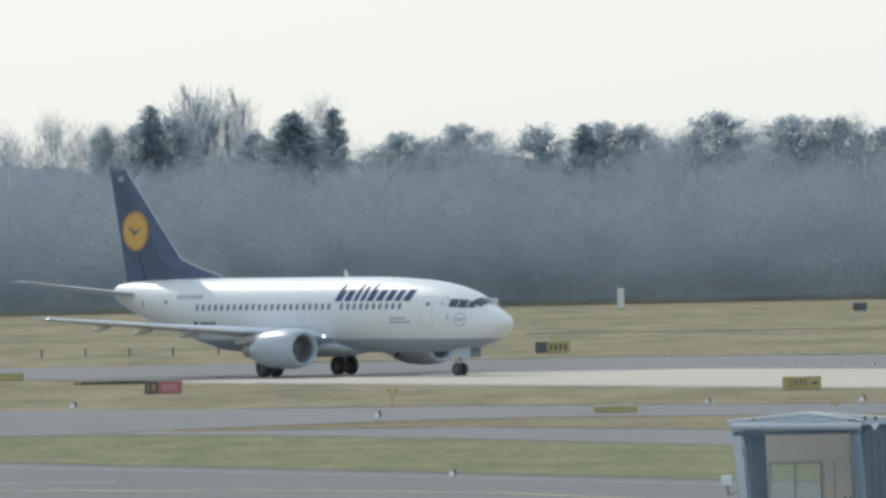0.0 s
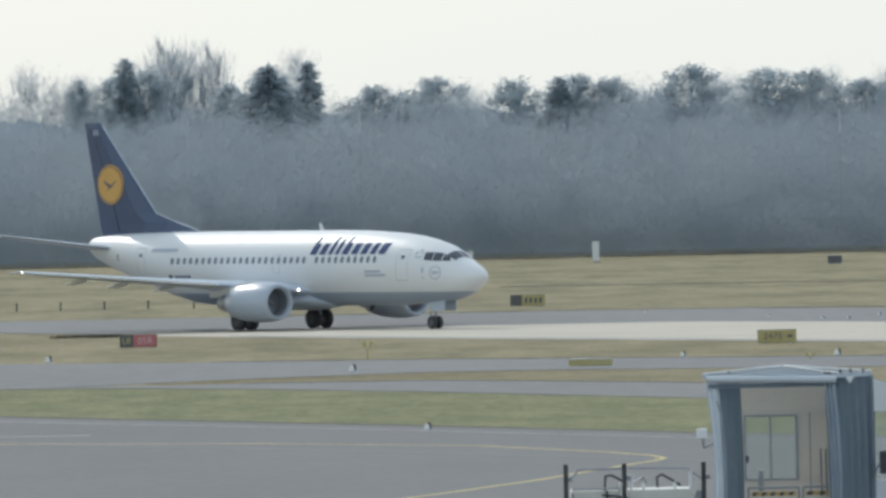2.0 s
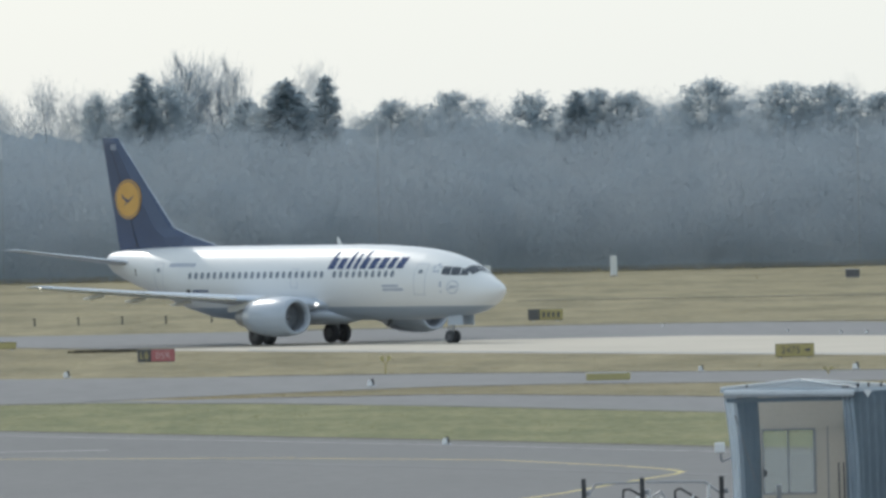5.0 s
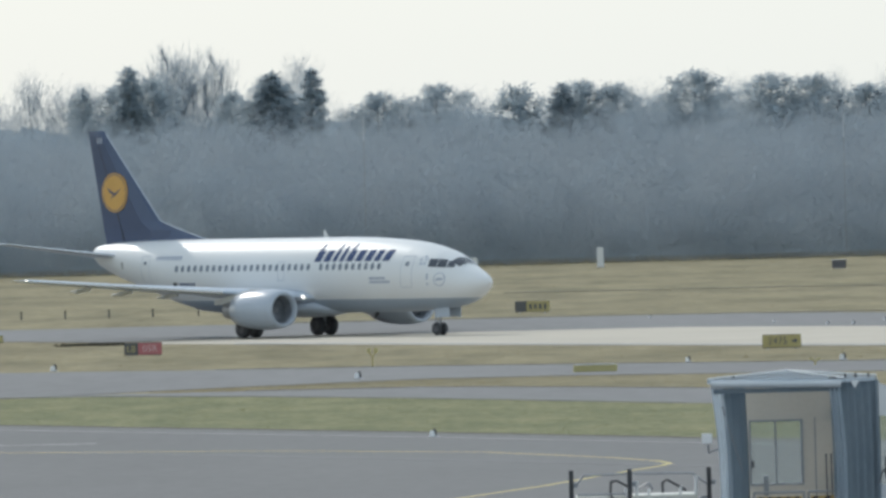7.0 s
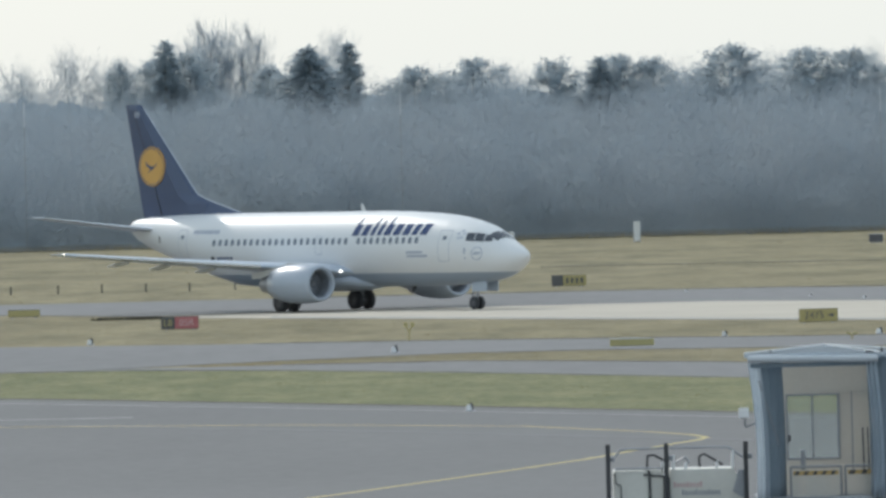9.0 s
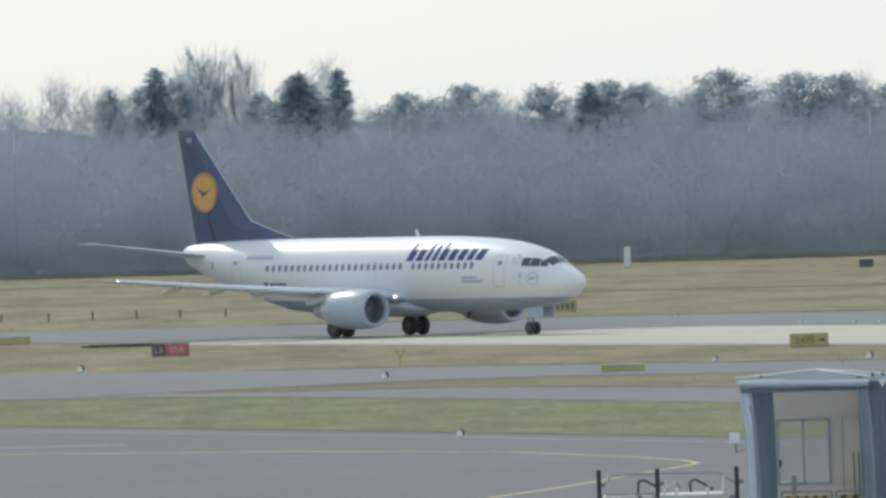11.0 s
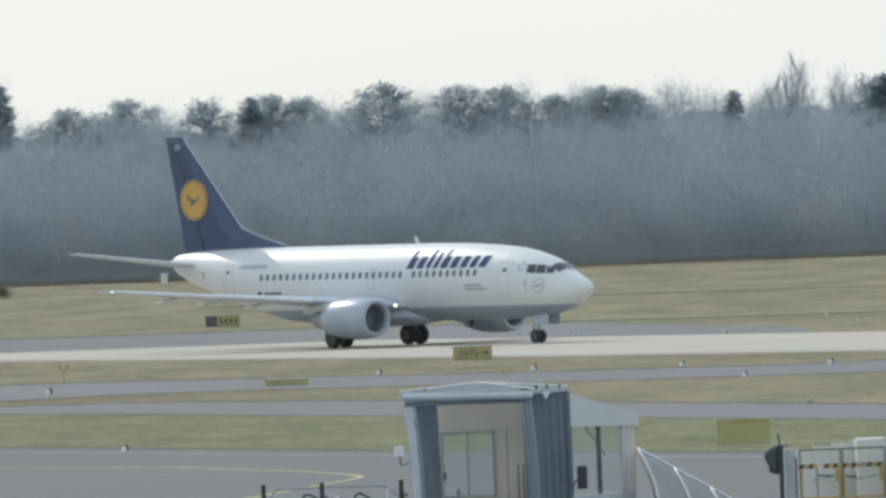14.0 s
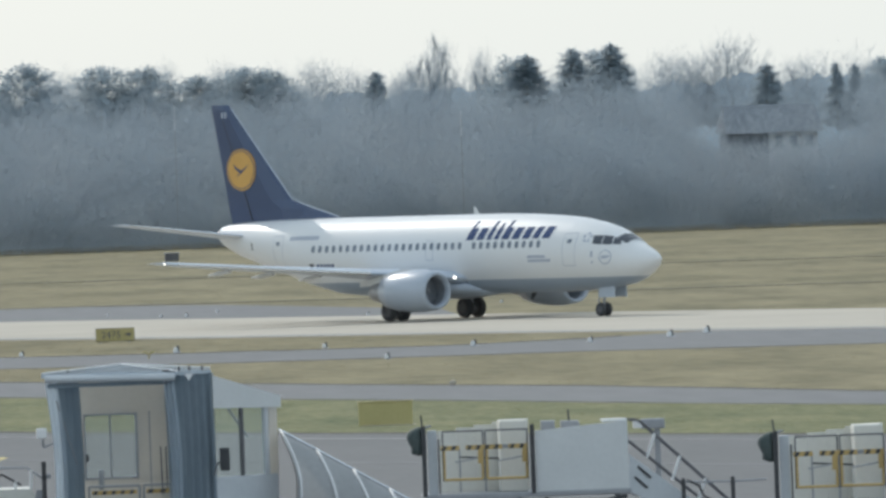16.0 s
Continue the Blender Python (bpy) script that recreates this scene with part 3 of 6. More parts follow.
        part("gear_door", boxed(GEAR_A - 16.8, GEAR_A - 15.9, y(2.98) - 0.02, y(2.98) + 0.02, 1.0, 1.95, 0.01), WINGGREY, leg, "grey gear door")
    wheels = []
    for sgn in (-1, 1):
        for d in (-0.43, 0.43):
            wheels.append((make_wheel("main_wheel", plane, (0, sgn * 2.615 + d, 0.52), 0.52, 0.37), 0.52))
    for d in (-0.2, 0.2):
        wheels.append((make_wheel("nose_wheel", plane, (GEAR_A - 4.02, d, 0.345), 0.345, 0.2), 0.345))
    leg = part("nose_gear_leg", bar((GEAR_A - 3.9, 0, 1.6), (GEAR_A - 4.02, 0, 0.34), 0.08, 0.07, 12), STEEL, plane, "grey nose gear leg")
    part("axle", bar((GEAR_A - 4.02, -0.24, 0.345), (GEAR_A - 4.02, 0.24, 0.345), 0.05), STEEL, leg, "grey metal axle")
    part("torque_link", pipe([(GEAR_A - 4.1, 0, 1.1), (GEAR_A - 4.4, 0, 0.8), (GEAR_A - 4.1, 0, 0.45)], 0.04), STEEL, leg, "grey torque link")
    part("taxi_light", boxed(GEAR_A - 3.9, GEAR_A - 3.8, -0.12, 0.12, 0.95, 1.12, 0.03), METAL, leg, "small taxi light")
    for sgn in (-1, 1):
        part("nose_gear_door", boxed(GEAR_A - 3.95, GEAR_A - 2.75, sgn * 0.40 - 0.02, sgn * 0.40 + 0.02, 0.95, 1.5, 0.02), WINGGREY, plane, "grey nose gear door")
    # fin
    fin_rings = []
    for z, le, te, th in ((5.0, 25.4, 31.2, 0.42), (5.8, 25.6, 31.42, 0.42), (6.28, 26.68, 31.5, 0.40), (8.86, 29.07, 32.05, 0.30), (10.95, 31.0, 32.5, 0.2), (11.2, 31.3, 32.54, 0.12)):
        ring = []
        for f, t in ((0, 0), (0.06, 0.5), (0.3, 1.0), (0.68, 0.7), (1, 0.08), (1, -0.08), (0.68, -0.7), (0.3, -1.0), (0.06, -0.5)):
            ring.append((GEAR_A - (le + (te - le) * f), th / 2 * t, z))
        fin_rings.append(ring)
    fin = part("tail_fin", loft(fin_rings), FINBLUE, plane, "dark blue tail fin", smooth=False)
    part("dorsal_fin", loft([[(GEAR_A - 22.9, 0.02, 5.2), (GEAR_A - 22.9, -0.02, 5.2), (GEAR_A - 22.9, 0, 5.27)], [(GEAR_A - 25.4, 0.12, 5.2), (GEAR_A - 25.4, -0.12, 5.2), (GEAR_A - 25.2, 0, 5.83)],
                             [(GEAR_A - 27.4, 0.2, 5.2), (GEAR_A - 27.4, -0.2, 5.2), (GEAR_A - 26.8, 0, 6.38)]]), FINBLUE, fin, "dark blue dorsal fin")
    part("leading_edge", pipe([(GEAR_A - 23.2, 0, 5.33), (GEAR_A - 25.2, 0, 5.84), (GEAR_A - 26.7, 0, 6.3), (GEAR_A - 31.05, 0, 11.0)], 0.032), WINGGREY, fin, "bare metal leading edge")
    part("rudder_gap", loft([[(GEAR_A - a, s * 0.17 * k, z) for s in (-1, 1)] + [(GEAR_A - a - 0.05, s * 0.17 * k, z) for s in (1, -1)] for a, z, k in ((29.55, 5.2, 1.0), (30.55, 8.0, 0.82), (31.85, 10.9, 0.45))]),
         RUBBER, fin, "dark rudder hinge line")
    for sgn in (-1, 1):
        for nm, rr, mat, off, lab in (("emblem_disc", 1.06, DISC, 0.205, "yellow round emblem disc"), ("emblem_ring", 0.99, FINBLUE, 0.209, "thin dark blue ring"), ("emblem_field", 0.945, DISC, 0.213, "yellow emblem field")):
            disc = bmesh.new()
            bmesh.ops.create_circle(disc, cap_ends=True, segments=48, radius=rr, matrix=Matrix.Translation((GEAR_A - 30.26, sgn * off, 7.86)) @ Matrix.Rotation(math.pi / 2, 4, "X"))
            got = bmesh.ops.extrude_face_region(disc, geom=disc.faces[:])["geom"]
            bmesh.ops.translate(disc, verts=[v for v in got if isinstance(v, bmesh.types.BMVert)], vec=(0, -sgn * 0.11, 0))
            part(nm, disc, mat, fin, lab)
        # the emblem's figure is a plain slanted shape
        v = []
        for dx, dz in ((0.60, 0.26), (0.05, -0.03), (-0.30, 0.10), (-0.55, 0.32), (-0.44, 0.04), (-0.12, -0.12), (-0.36, -0.40), (-0.1, -0.22), (0.14, -0.12)):
            v.append((GEAR_A - 30.26 + dx, sgn * 0.218, 7.86 + dz))
        raw("emblem_shape", v, [tuple(range(9))], FINBLUE, fin, "dark blue plain emblem shape")
        for k in range(2):
            part("fin_number_bar", boxed(GEAR_A - 31.72 + k * 0.24, GEAR_A - 31.58 + k * 0.24, sgn * 0.10 - 0.006, sgn * 0.10 + 0.006, 10.52, 10.84), PALE_BLUE, fin, "white plain bar")
    # cabin windows, doors, markings on both sides
    for mir in (False, True):
        for k in range(33):
            if k == 10:
                continue
            a = 6.75 + k * 0.518
            patch(rounded(a, 3.72, 0.25, 0.36, 0.45), CABINGLASS, "cabin_window", plane, mirror=mir)
        for a, z, w, h, nm, lab in ((4.65, 3.40, 0.80, 1.62, "front_door", "white cabin door with thin outline"), (26.2, 3.62, 0.76, 1.6, "rear_door", "white cabin door with thin outline"),
                                    (14.65, 3.52, 0.52, 0.98, "emergency_exit", "white emergency exit with thin outline")):
            door = skin_quad([(a + w / 2, z - h / 2), (a - w / 2, z - h / 2), (a - w / 2, z + h / 2), (a + w / 2, z + h / 2)], SKIN, nm, plane, lab, mir, 10, 0.008)
            t = 0.014
            for b0, b1, c0, c1 in ((w / 2 + t, w / 2 - t, -h / 2, h / 2), (-w / 2 + t, -w / 2 - t, -h / 2, h / 2), (w / 2, -w / 2, h / 2 - t, h / 2 + t), (w / 2, -w / 2, -h / 2 - t, -h / 2 + t)):
                skin_quad([(a + b0, z + c0), (a + b1, z + c0), (a + b1, z + c1), (a + b0, z + c1)], PALE_BLUE, "door_outline", door, "grey outline", mir)
            if h > 1.2:
                skin_quad([(a + 0.13, z + 0.32), (a - 0.13, z + 0.32), (a - 0.13, z + 0.52), (a + 0.13, z + 0.52)], CABINGLASS, "door_window", door, "small dark door window", mir, 4, 0.013)
        # airline title as plain leaning bars
        x = 12.05
        for w, tall in ((0.54, 0.92), (0.50, 0.0), (0.32, 0.92), (0.32, 0.80), (0.52, 0.92), (0.52, 0.0), (0.52, 0.0), (0.44, 0.0), (0.54, 0.0)):
            banner(x, 4.0, w, 0.58, 0.28, LETTER, "title_bar", plane, "dark blue plain bar of the airline title", mir)
            if tall:
                banner(x - 0.58 * 0.28, 4.59, 0.19, tall - 0.59, 0.28, LETTER, "title_bar", plane, "dark blue plain bar of the airline title", mir, 4)
            x -= w + 0.22
        x = 25.3
        for k in range(9):
            patch(slanted(x, 4.2, 0.2, 0.2, 0.2), PALE_BLUE, "small_title_bar", plane, mirror=mir)
            x -= 0.25
        for z, w in ((3.02, 1.25), (2.82, 1.6)):
            patch([(7.5, z), (7.5 - w, z), (7.5 - w, z + 0.13), (7.5, z + 0.13)], PALE_BLUE, "type_bar", plane, mirror=mir)
        patch([(23.7, 2.78), (23.35, 2.78), (23.35, 2.98), (23.7, 2.98)], DARKSTEEL, "flag_mark", plane, mirror=mir)
        for k in range(5):
            patch([(23.1 - 0.28 * k, 2.80), (22.92 - 0.28 * k, 2.80), (22.92 - 0.28 * k, 2.96), (23.1 - 0.28 * k, 2.96)], LETTER, "registration_bar", plane, "dark plain bar", mirror=mir)
        for k in range(5):
            t = 2 * math.pi * k / 5 + 0.3
            a, z = 3.62 + 0.19 * math.cos(t), 3.98 + 0.19 * math.sin(t)
            patch([(a - 0.09, z), (a, z + 0.09), (a + 0.09, z), (a, z - 0.09)], PALE_BLUE, "alliance_mark", plane, mirror=mir)
        for k in range(20):
            t0, t1 = 2 * math.pi * k / 20, 2 * math.pi * (k + 1) / 20
            patch([(2.35 + r * math.cos(t), 2.98 + r * 1.0 * math.sin(t)) for r, t in ((0.36, t0), (0.36, t1), (0.31, t1), (0.31, t0))], PALE_BLUE, "nose_ring", plane, mirror=mir)
        patch([(2.6, 2.92), (2.2, 2.92), (2.1, 3.06), (2.5, 3.06)], PALE_BLUE, "nose_mark", plane, mirror=mir)
        patch([(3.22, 2.98), (3.10, 2.98), (3.10, 3.3), (3.22, 3.3)], PALE_BLUE, "side_placard", plane, mirror=mir)
        patch([(3.2, 2.7), (3.08, 2.7), (3.08, 2.78), (3.2, 2.78)], PALE_BLUE, "side_placard", plane, mirror=mir)
        patch([(28.6, 3.75), (28.48, 3.75), (28.48, 4.1), (28.6, 4.1)], DARKSTEEL, "access_panel", plane, mirror=mir)
        # flight deck windows
        for pts in ([(3.20, 3.66), (2.67, 3.62), (2.78, 4.06), (3.27, 4.07)], [(2.63, 3.62), (2.13, 3.60), (2.28, 4.00), (2.74, 4.06)], [(2.09, 3.60), (1.72, 3.60), (1.84, 3.78), (2.22, 3.97)]):
            skin_quad(pts, DARKGLASS, "flight_deck_window", plane, "dark flight deck window", mir, 8, 0.014)
        n, verts, faces = 6, [], []
        for i in range(n + 1):
            for k in range(n + 1):
                a = 1.54 + 0.56 * i / n
                top, bottom, w = hull(a)
                c, h = (top + bottom) / 2, (top - bottom) / 2
                yy = 0.03 + (0.62 + 0.12 * i / n) * k / n
                verts.append((GEAR_A - a + 0.01, yy * (1 if mir else -1), c + h * math.sqrt(1 - (min(yy, w * 0.98) / w) ** 2) + 0.012))
        for i in range(n):
            for k in range(n):
                q = (i * (n + 1) + k, i * (n + 1) + k + 1, (i + 1) * (n + 1) + k + 1, (i + 1) * (n + 1) + k)
                faces.append(q if mir else q[::-1])
        raw("windscreen", verts, faces, DARKGLASS, plane, "dark windscreen")
    # blade aerials
    for a, z, h, lean in ((13.0, 5.24, 0.42, 0.18), (9.0, 1.28, -0.36, 0.2)):
        rings = [[(GEAR_A - a - w / 2, -0.02, z), (GEAR_A - a + w / 2, -0.02, z), (GEAR_A - a + w / 2, 0.02, z), (GEAR_A - a - w / 2, 0.02, z)] for w in (0.38,)]
        rings.append([(x - lean, y * 0.5, zz + h) for x, y, zz in [(GEAR_A - a - 0.09, -0.02, z), (GEAR_A - a + 0.07, -0.02, z), (GEAR_A - a + 0.07, 0.02, z), (GEAR_A - a - 0.09, 0.02, z)]])
        part("blade_aerial", loft(rings), WHITE if h > 0 else DARKSTEEL, plane, "small blade aerial")
    return plane, wheels


AIRLINER, WHEELS = build_airliner()
START, HEADING = Vector((-7.40, 909.33, 0.03)), 49.02
ROLL = [(0.0, 0.0), (8.7, 0.0), (9.0, 0.06), (9.5, 0.62), (10.0, 1.75), (10.5, 3.35), (11.0, 5.27), (11.5, 7.8), (12.0, 11.49), (12.5, 15.27), (13.0, 20.24), (13.5, 25.25), (14.0, 31.94),
        (14.5, 38.19), (15.0, 46.14), (15.5, 53.8), (16.0, 63.36)]


# ------------------------------------------------------------------ trees
def sliver(verts, faces, p, d, length, width, rng):
    """One thin blade: a twig or a spray of needles."""
    n = np.cross(d, rng.normal(size=3))
    n /= np.linalg.norm(n) + 1e-9
    k = len(verts)
    verts += [tuple(p - n * width / 2), tuple(p + n * width / 2), tuple(p + d * length)]
    faces.append((k, k + 1, k + 2))


def limb(verts, faces, a, b, ra, rb):
    """A tapered three-sided branch."""
    d = b - a
    u = np.cross(d, (0.3, 0.9, 0.2))
    u /= np.linalg.norm(u) + 1e-9
    v = np.cross(d, u)
    v /= np.linalg.norm(v) + 1e-9
    k = len(verts)
    for p, r in ((a, ra), (b, rb)):
        for t in (0, 2.094, 4.189):
            verts.append(tuple(p + r * (u * math.cos(t) + v * math.sin(t))))
    for i in range(3):
        j = (i + 1) % 3
        faces.append((k + i, k + j, k + 3 + j, k + 3 + i))


def bare_tree_mesh(h, spread, seed, twigs=900, upright=0.6, first=0.2, wander=0.55):
    """Trunk, limbs and twigs of a leafless tree: (trunk verts, faces), (crown verts, faces)."""
    rng = np.random.default_rng(seed)
    tv, tf, cv, cf = [], [], [], []
    pts = [np.array((0.0, 0.0, -0.2))]
    for i in range(7):
        pts.append(np.array((rng.normal() * 0.12 * i / 3, rng.normal() * 0.12 * i / 3, h * 0.9 * (i + 1) / 7)))
    for i in range(7):
        limb(tv, tf, pts[i], pts[i + 1], 0.018 * h / 2 * (1 - i / 8), 0.018 * h / 2 * (1 - (i + 1) / 8))
    tips = []
    n1 = 13
    for i in range(n1):
        f = first + (1 - first) * (i + rng.uniform()) / n1
        base = np.array([np.interp(f * 0.9 * h, [p[2] for p in pts], [p[k] for p in pts]) for k in range(3)])
        az = i * 2.4 + rng.normal() * 0.5
        reach = spread * (0.35 + 0.65 * math.sin(math.pi * min(1, (f - first) / (1 - first) * 0.75 + 0.2))) * rng.uniform(0.7, 1.1)
        rise = upright * rng.uniform(0.7, 1.3)
        d = np.array((math.cos(az), math.sin(az), rise))
        end = base + d / np.linalg.norm(d) * reach
        end[2] = min(end[2], h * rng.uniform(0.75, 1.0))
        mid = (base + end) / 2 + rng.normal(size=3) * 0.12
        r = 0.012 + 0.007 * (1 - f) * h / 6
        limb(cv, cf, base, mid, r, r * 0.7)
        limb(cv, cf, mid, end, r * 0.7, 0.015)
        for _ in range(6):
            s = mid + (end - mid) * rng.uniform(-0.6, 1.0)
            dd = (end - base) / (np.linalg.norm(end - base) + 1e-9) + rng.normal(size=3) * wander + np.array((0, 0, upright * 0.5))
            e = s + dd / np.linalg.norm(dd) * rng.uniform(0.25, 0.5) * spread
            e[2] = min(e[2], h * rng.uniform(0.95, 1.02))
            limb(cv, cf, s, e, 0.008, 0.004)
            tips.append((s, e))
    for _ in range(twigs):
        s, e = tips[rng.integers(len(tips))]
        p = s + (e - s) * rng.uniform(0.1, 1.0)
        dd = (e - s) / (np.linalg.norm(e - s) + 1e-9) + rng.normal(size=3) * wander * 1.25 + np.array((0, 0, upright * 0.6))
        sliver(cv, cf, p, dd / np.linalg.norm(dd), rng.uniform(0.3, 0.8), rng.uniform(0.008, 0.017), rng)
    return (tv, tf), (cv, cf)


def conifer_mesh(h, w, seed, shape="spruce", count=12500):
    """Trunk and needle sprays of an evergreen: a pointed spruce or a rounded pine."""
    rng = np.random.default_rng(seed)
    tv, tf, cv, cf = [], [], [], []
    limb(tv, tf, np.array((0, 0, -0.2)), np.array((0, 0, h * 0.6)), 0.02 * h, 0.012 * h)
    limb(tv, tf, np.array((0, 0, h * 0.6)), np.array((0, 0, h * 0.97)), 0.012 * h, 0.01)
    boughs = []
    n = 110 if shape == "spruce" else 90
    for i in range(n):
        f = 0.12 + 0.88 * (i / n) ** 0.9 if shape == "spruce" else 0.25 + 0.75 * (i / n)
        if shape == "spruce":
            r = w * (1 - f) ** 0.8 * rng.uniform(0.75, 1.15) + 0.08
            drop = -0.18
        else:
            g = (f - 0.25) / 0.75
            r = w * math.sqrt(max(0.02, 1 - (1.5 * g - 0.5) ** 2 if g > 0.33 else 0.75 + 0.25 * g / 0.33)) * rng.uniform(0.7, 1.15)
            drop = 0.12
        az = i * 2.399 + rng.normal() * 0.3
        a = np.array((0, 0, f * h))
        b = a + np.array((math.cos(az) * r, math.sin(az) * r, drop * r + (0.35 if shape == "pine" else 0) * rng.uniform(0, 1)))
        limb(cv, cf, a, b, 0.04, 0.012)
        boughs.append((a, b, r))
    weights = np.array([b[2] for b in boughs]) + 0.12
    pick = rng.choice(len(boughs), size=count, p=weights / weights.sum())
    for k in pick:
        a, b, r = boughs[k]
        p = a + (b - a) * rng.uniform(0.15, 1.0) ** 0.7 + np.clip(rng.normal(size=3), -1.6, 1.6) * (0.08 if shape == "spruce" else 0.17)
        d = (b - a) / (np.linalg.norm(b - a) + 1e-9) * (1.0 if shape == "spruce" else 0.4) + rng.normal(size=3) * 0.55
        sliver(cv, cf, p, d / np.linalg.norm(d), rng.uniform(0.2, 0.4), rng.uniform(0.04, 0.095), rng)
    # the leader
    for k in range(30):
        z = h * (0.95 + 0.05 * k / 30)
        d = rng.normal(size=3) + np.array((0, 0, 0.8))
        sliver(cv, cf, np.array((0, 0, z)), d / np.linalg.norm(d), 0.25, 0.08, rng)
    return (tv, tf), (cv, cf)


def misty_crown(h, spread, seed, count, low=0.0, wander=0.5):
    """A leafless crown as a cloud of very fine, mostly upright twigs on a few limbs: triangle corners, n x 3 x 3."""
    rng = np.random.default_rng(seed)
    z = low + (1 - low) * rng.beta(1.6, 1.5, count)
    wide = np.sqrt(np.clip(1.05 - 0.9 * z ** 2.2, 0.08, 1))
    r, t = spread * wide * np.sqrt(rng.uniform(0, 1, count)) * (0.8 + 0.25 * np.sin(5 * z + seed)), rng.uniform(0, 2 * np.pi, count)
    p = np.stack([r * np.cos(t), r * np.sin(t), z * h], 1)
    p += rng.normal(size=(count, 3)) * (0.45, 0.45, 0.3)
    d = np.stack([0.12 * np.cos(t), 0.12 * np.sin(t), np.full(count, 0.7)], 1) + rng.normal(size=(count, 3)) * wander
    d /= np.linalg.norm(d, axis=1, keepdims=True)
    n = np.cross(d, rng.normal(size=(count, 3)))
    n /= np.linalg.norm(n, axis=1, keepdims=True)
    w = rng.uniform(0.006, 0.013, (count, 1))
    return np.stack([p - n * w, p + n * w, p + d * rng.uniform(0.3, 0.8, (count, 1))], 1)


def triangles(name, tris, mat):
    """One mesh from an n x 3 x 3 array."""
    me = bpy.data.meshes.new(name)
    n = len(tris)
    me.vertices.add(n * 3)
    me.vertices.foreach_set("co", np.ascontiguousarray(tris, dtype=np.float32).ravel())
    me.loops.add(n * 3)
    me.loops.foreach_set("vertex_index", np.arange(n * 3, dtype=np.int32))
    me.polygons.add(n)
    me.polygons.foreach_set("loop_start", np.arange(0, n * 3, 3, dtype=np.int32))
    me.update(calc_edges=True)
    return link(name, me, mat)


def tree(name, label, category, meshes, mat, at, scale, turn, group, twigs=None):
    ob = thing(name, label, category, None, group)
    (tv, tf), (cv, cf) = meshes
    raw("trunk", tv, tf, BARK, ob)
    raw("crown", cv, cf, mat, ob)
    if twigs is not None:
        fine = triangles("fine_branching", twigs, HAZED_TWIG)
        fine.parent = ob
    ob.matrix_basis = pose(*at, 0, 0, turn)
    ob.scale = scale
    return ob


def place(first, at, turn, scale):
    ob = copy_thing(first, pose(*at, 0, 0, turn))
    ob.scale = scale
    return ob


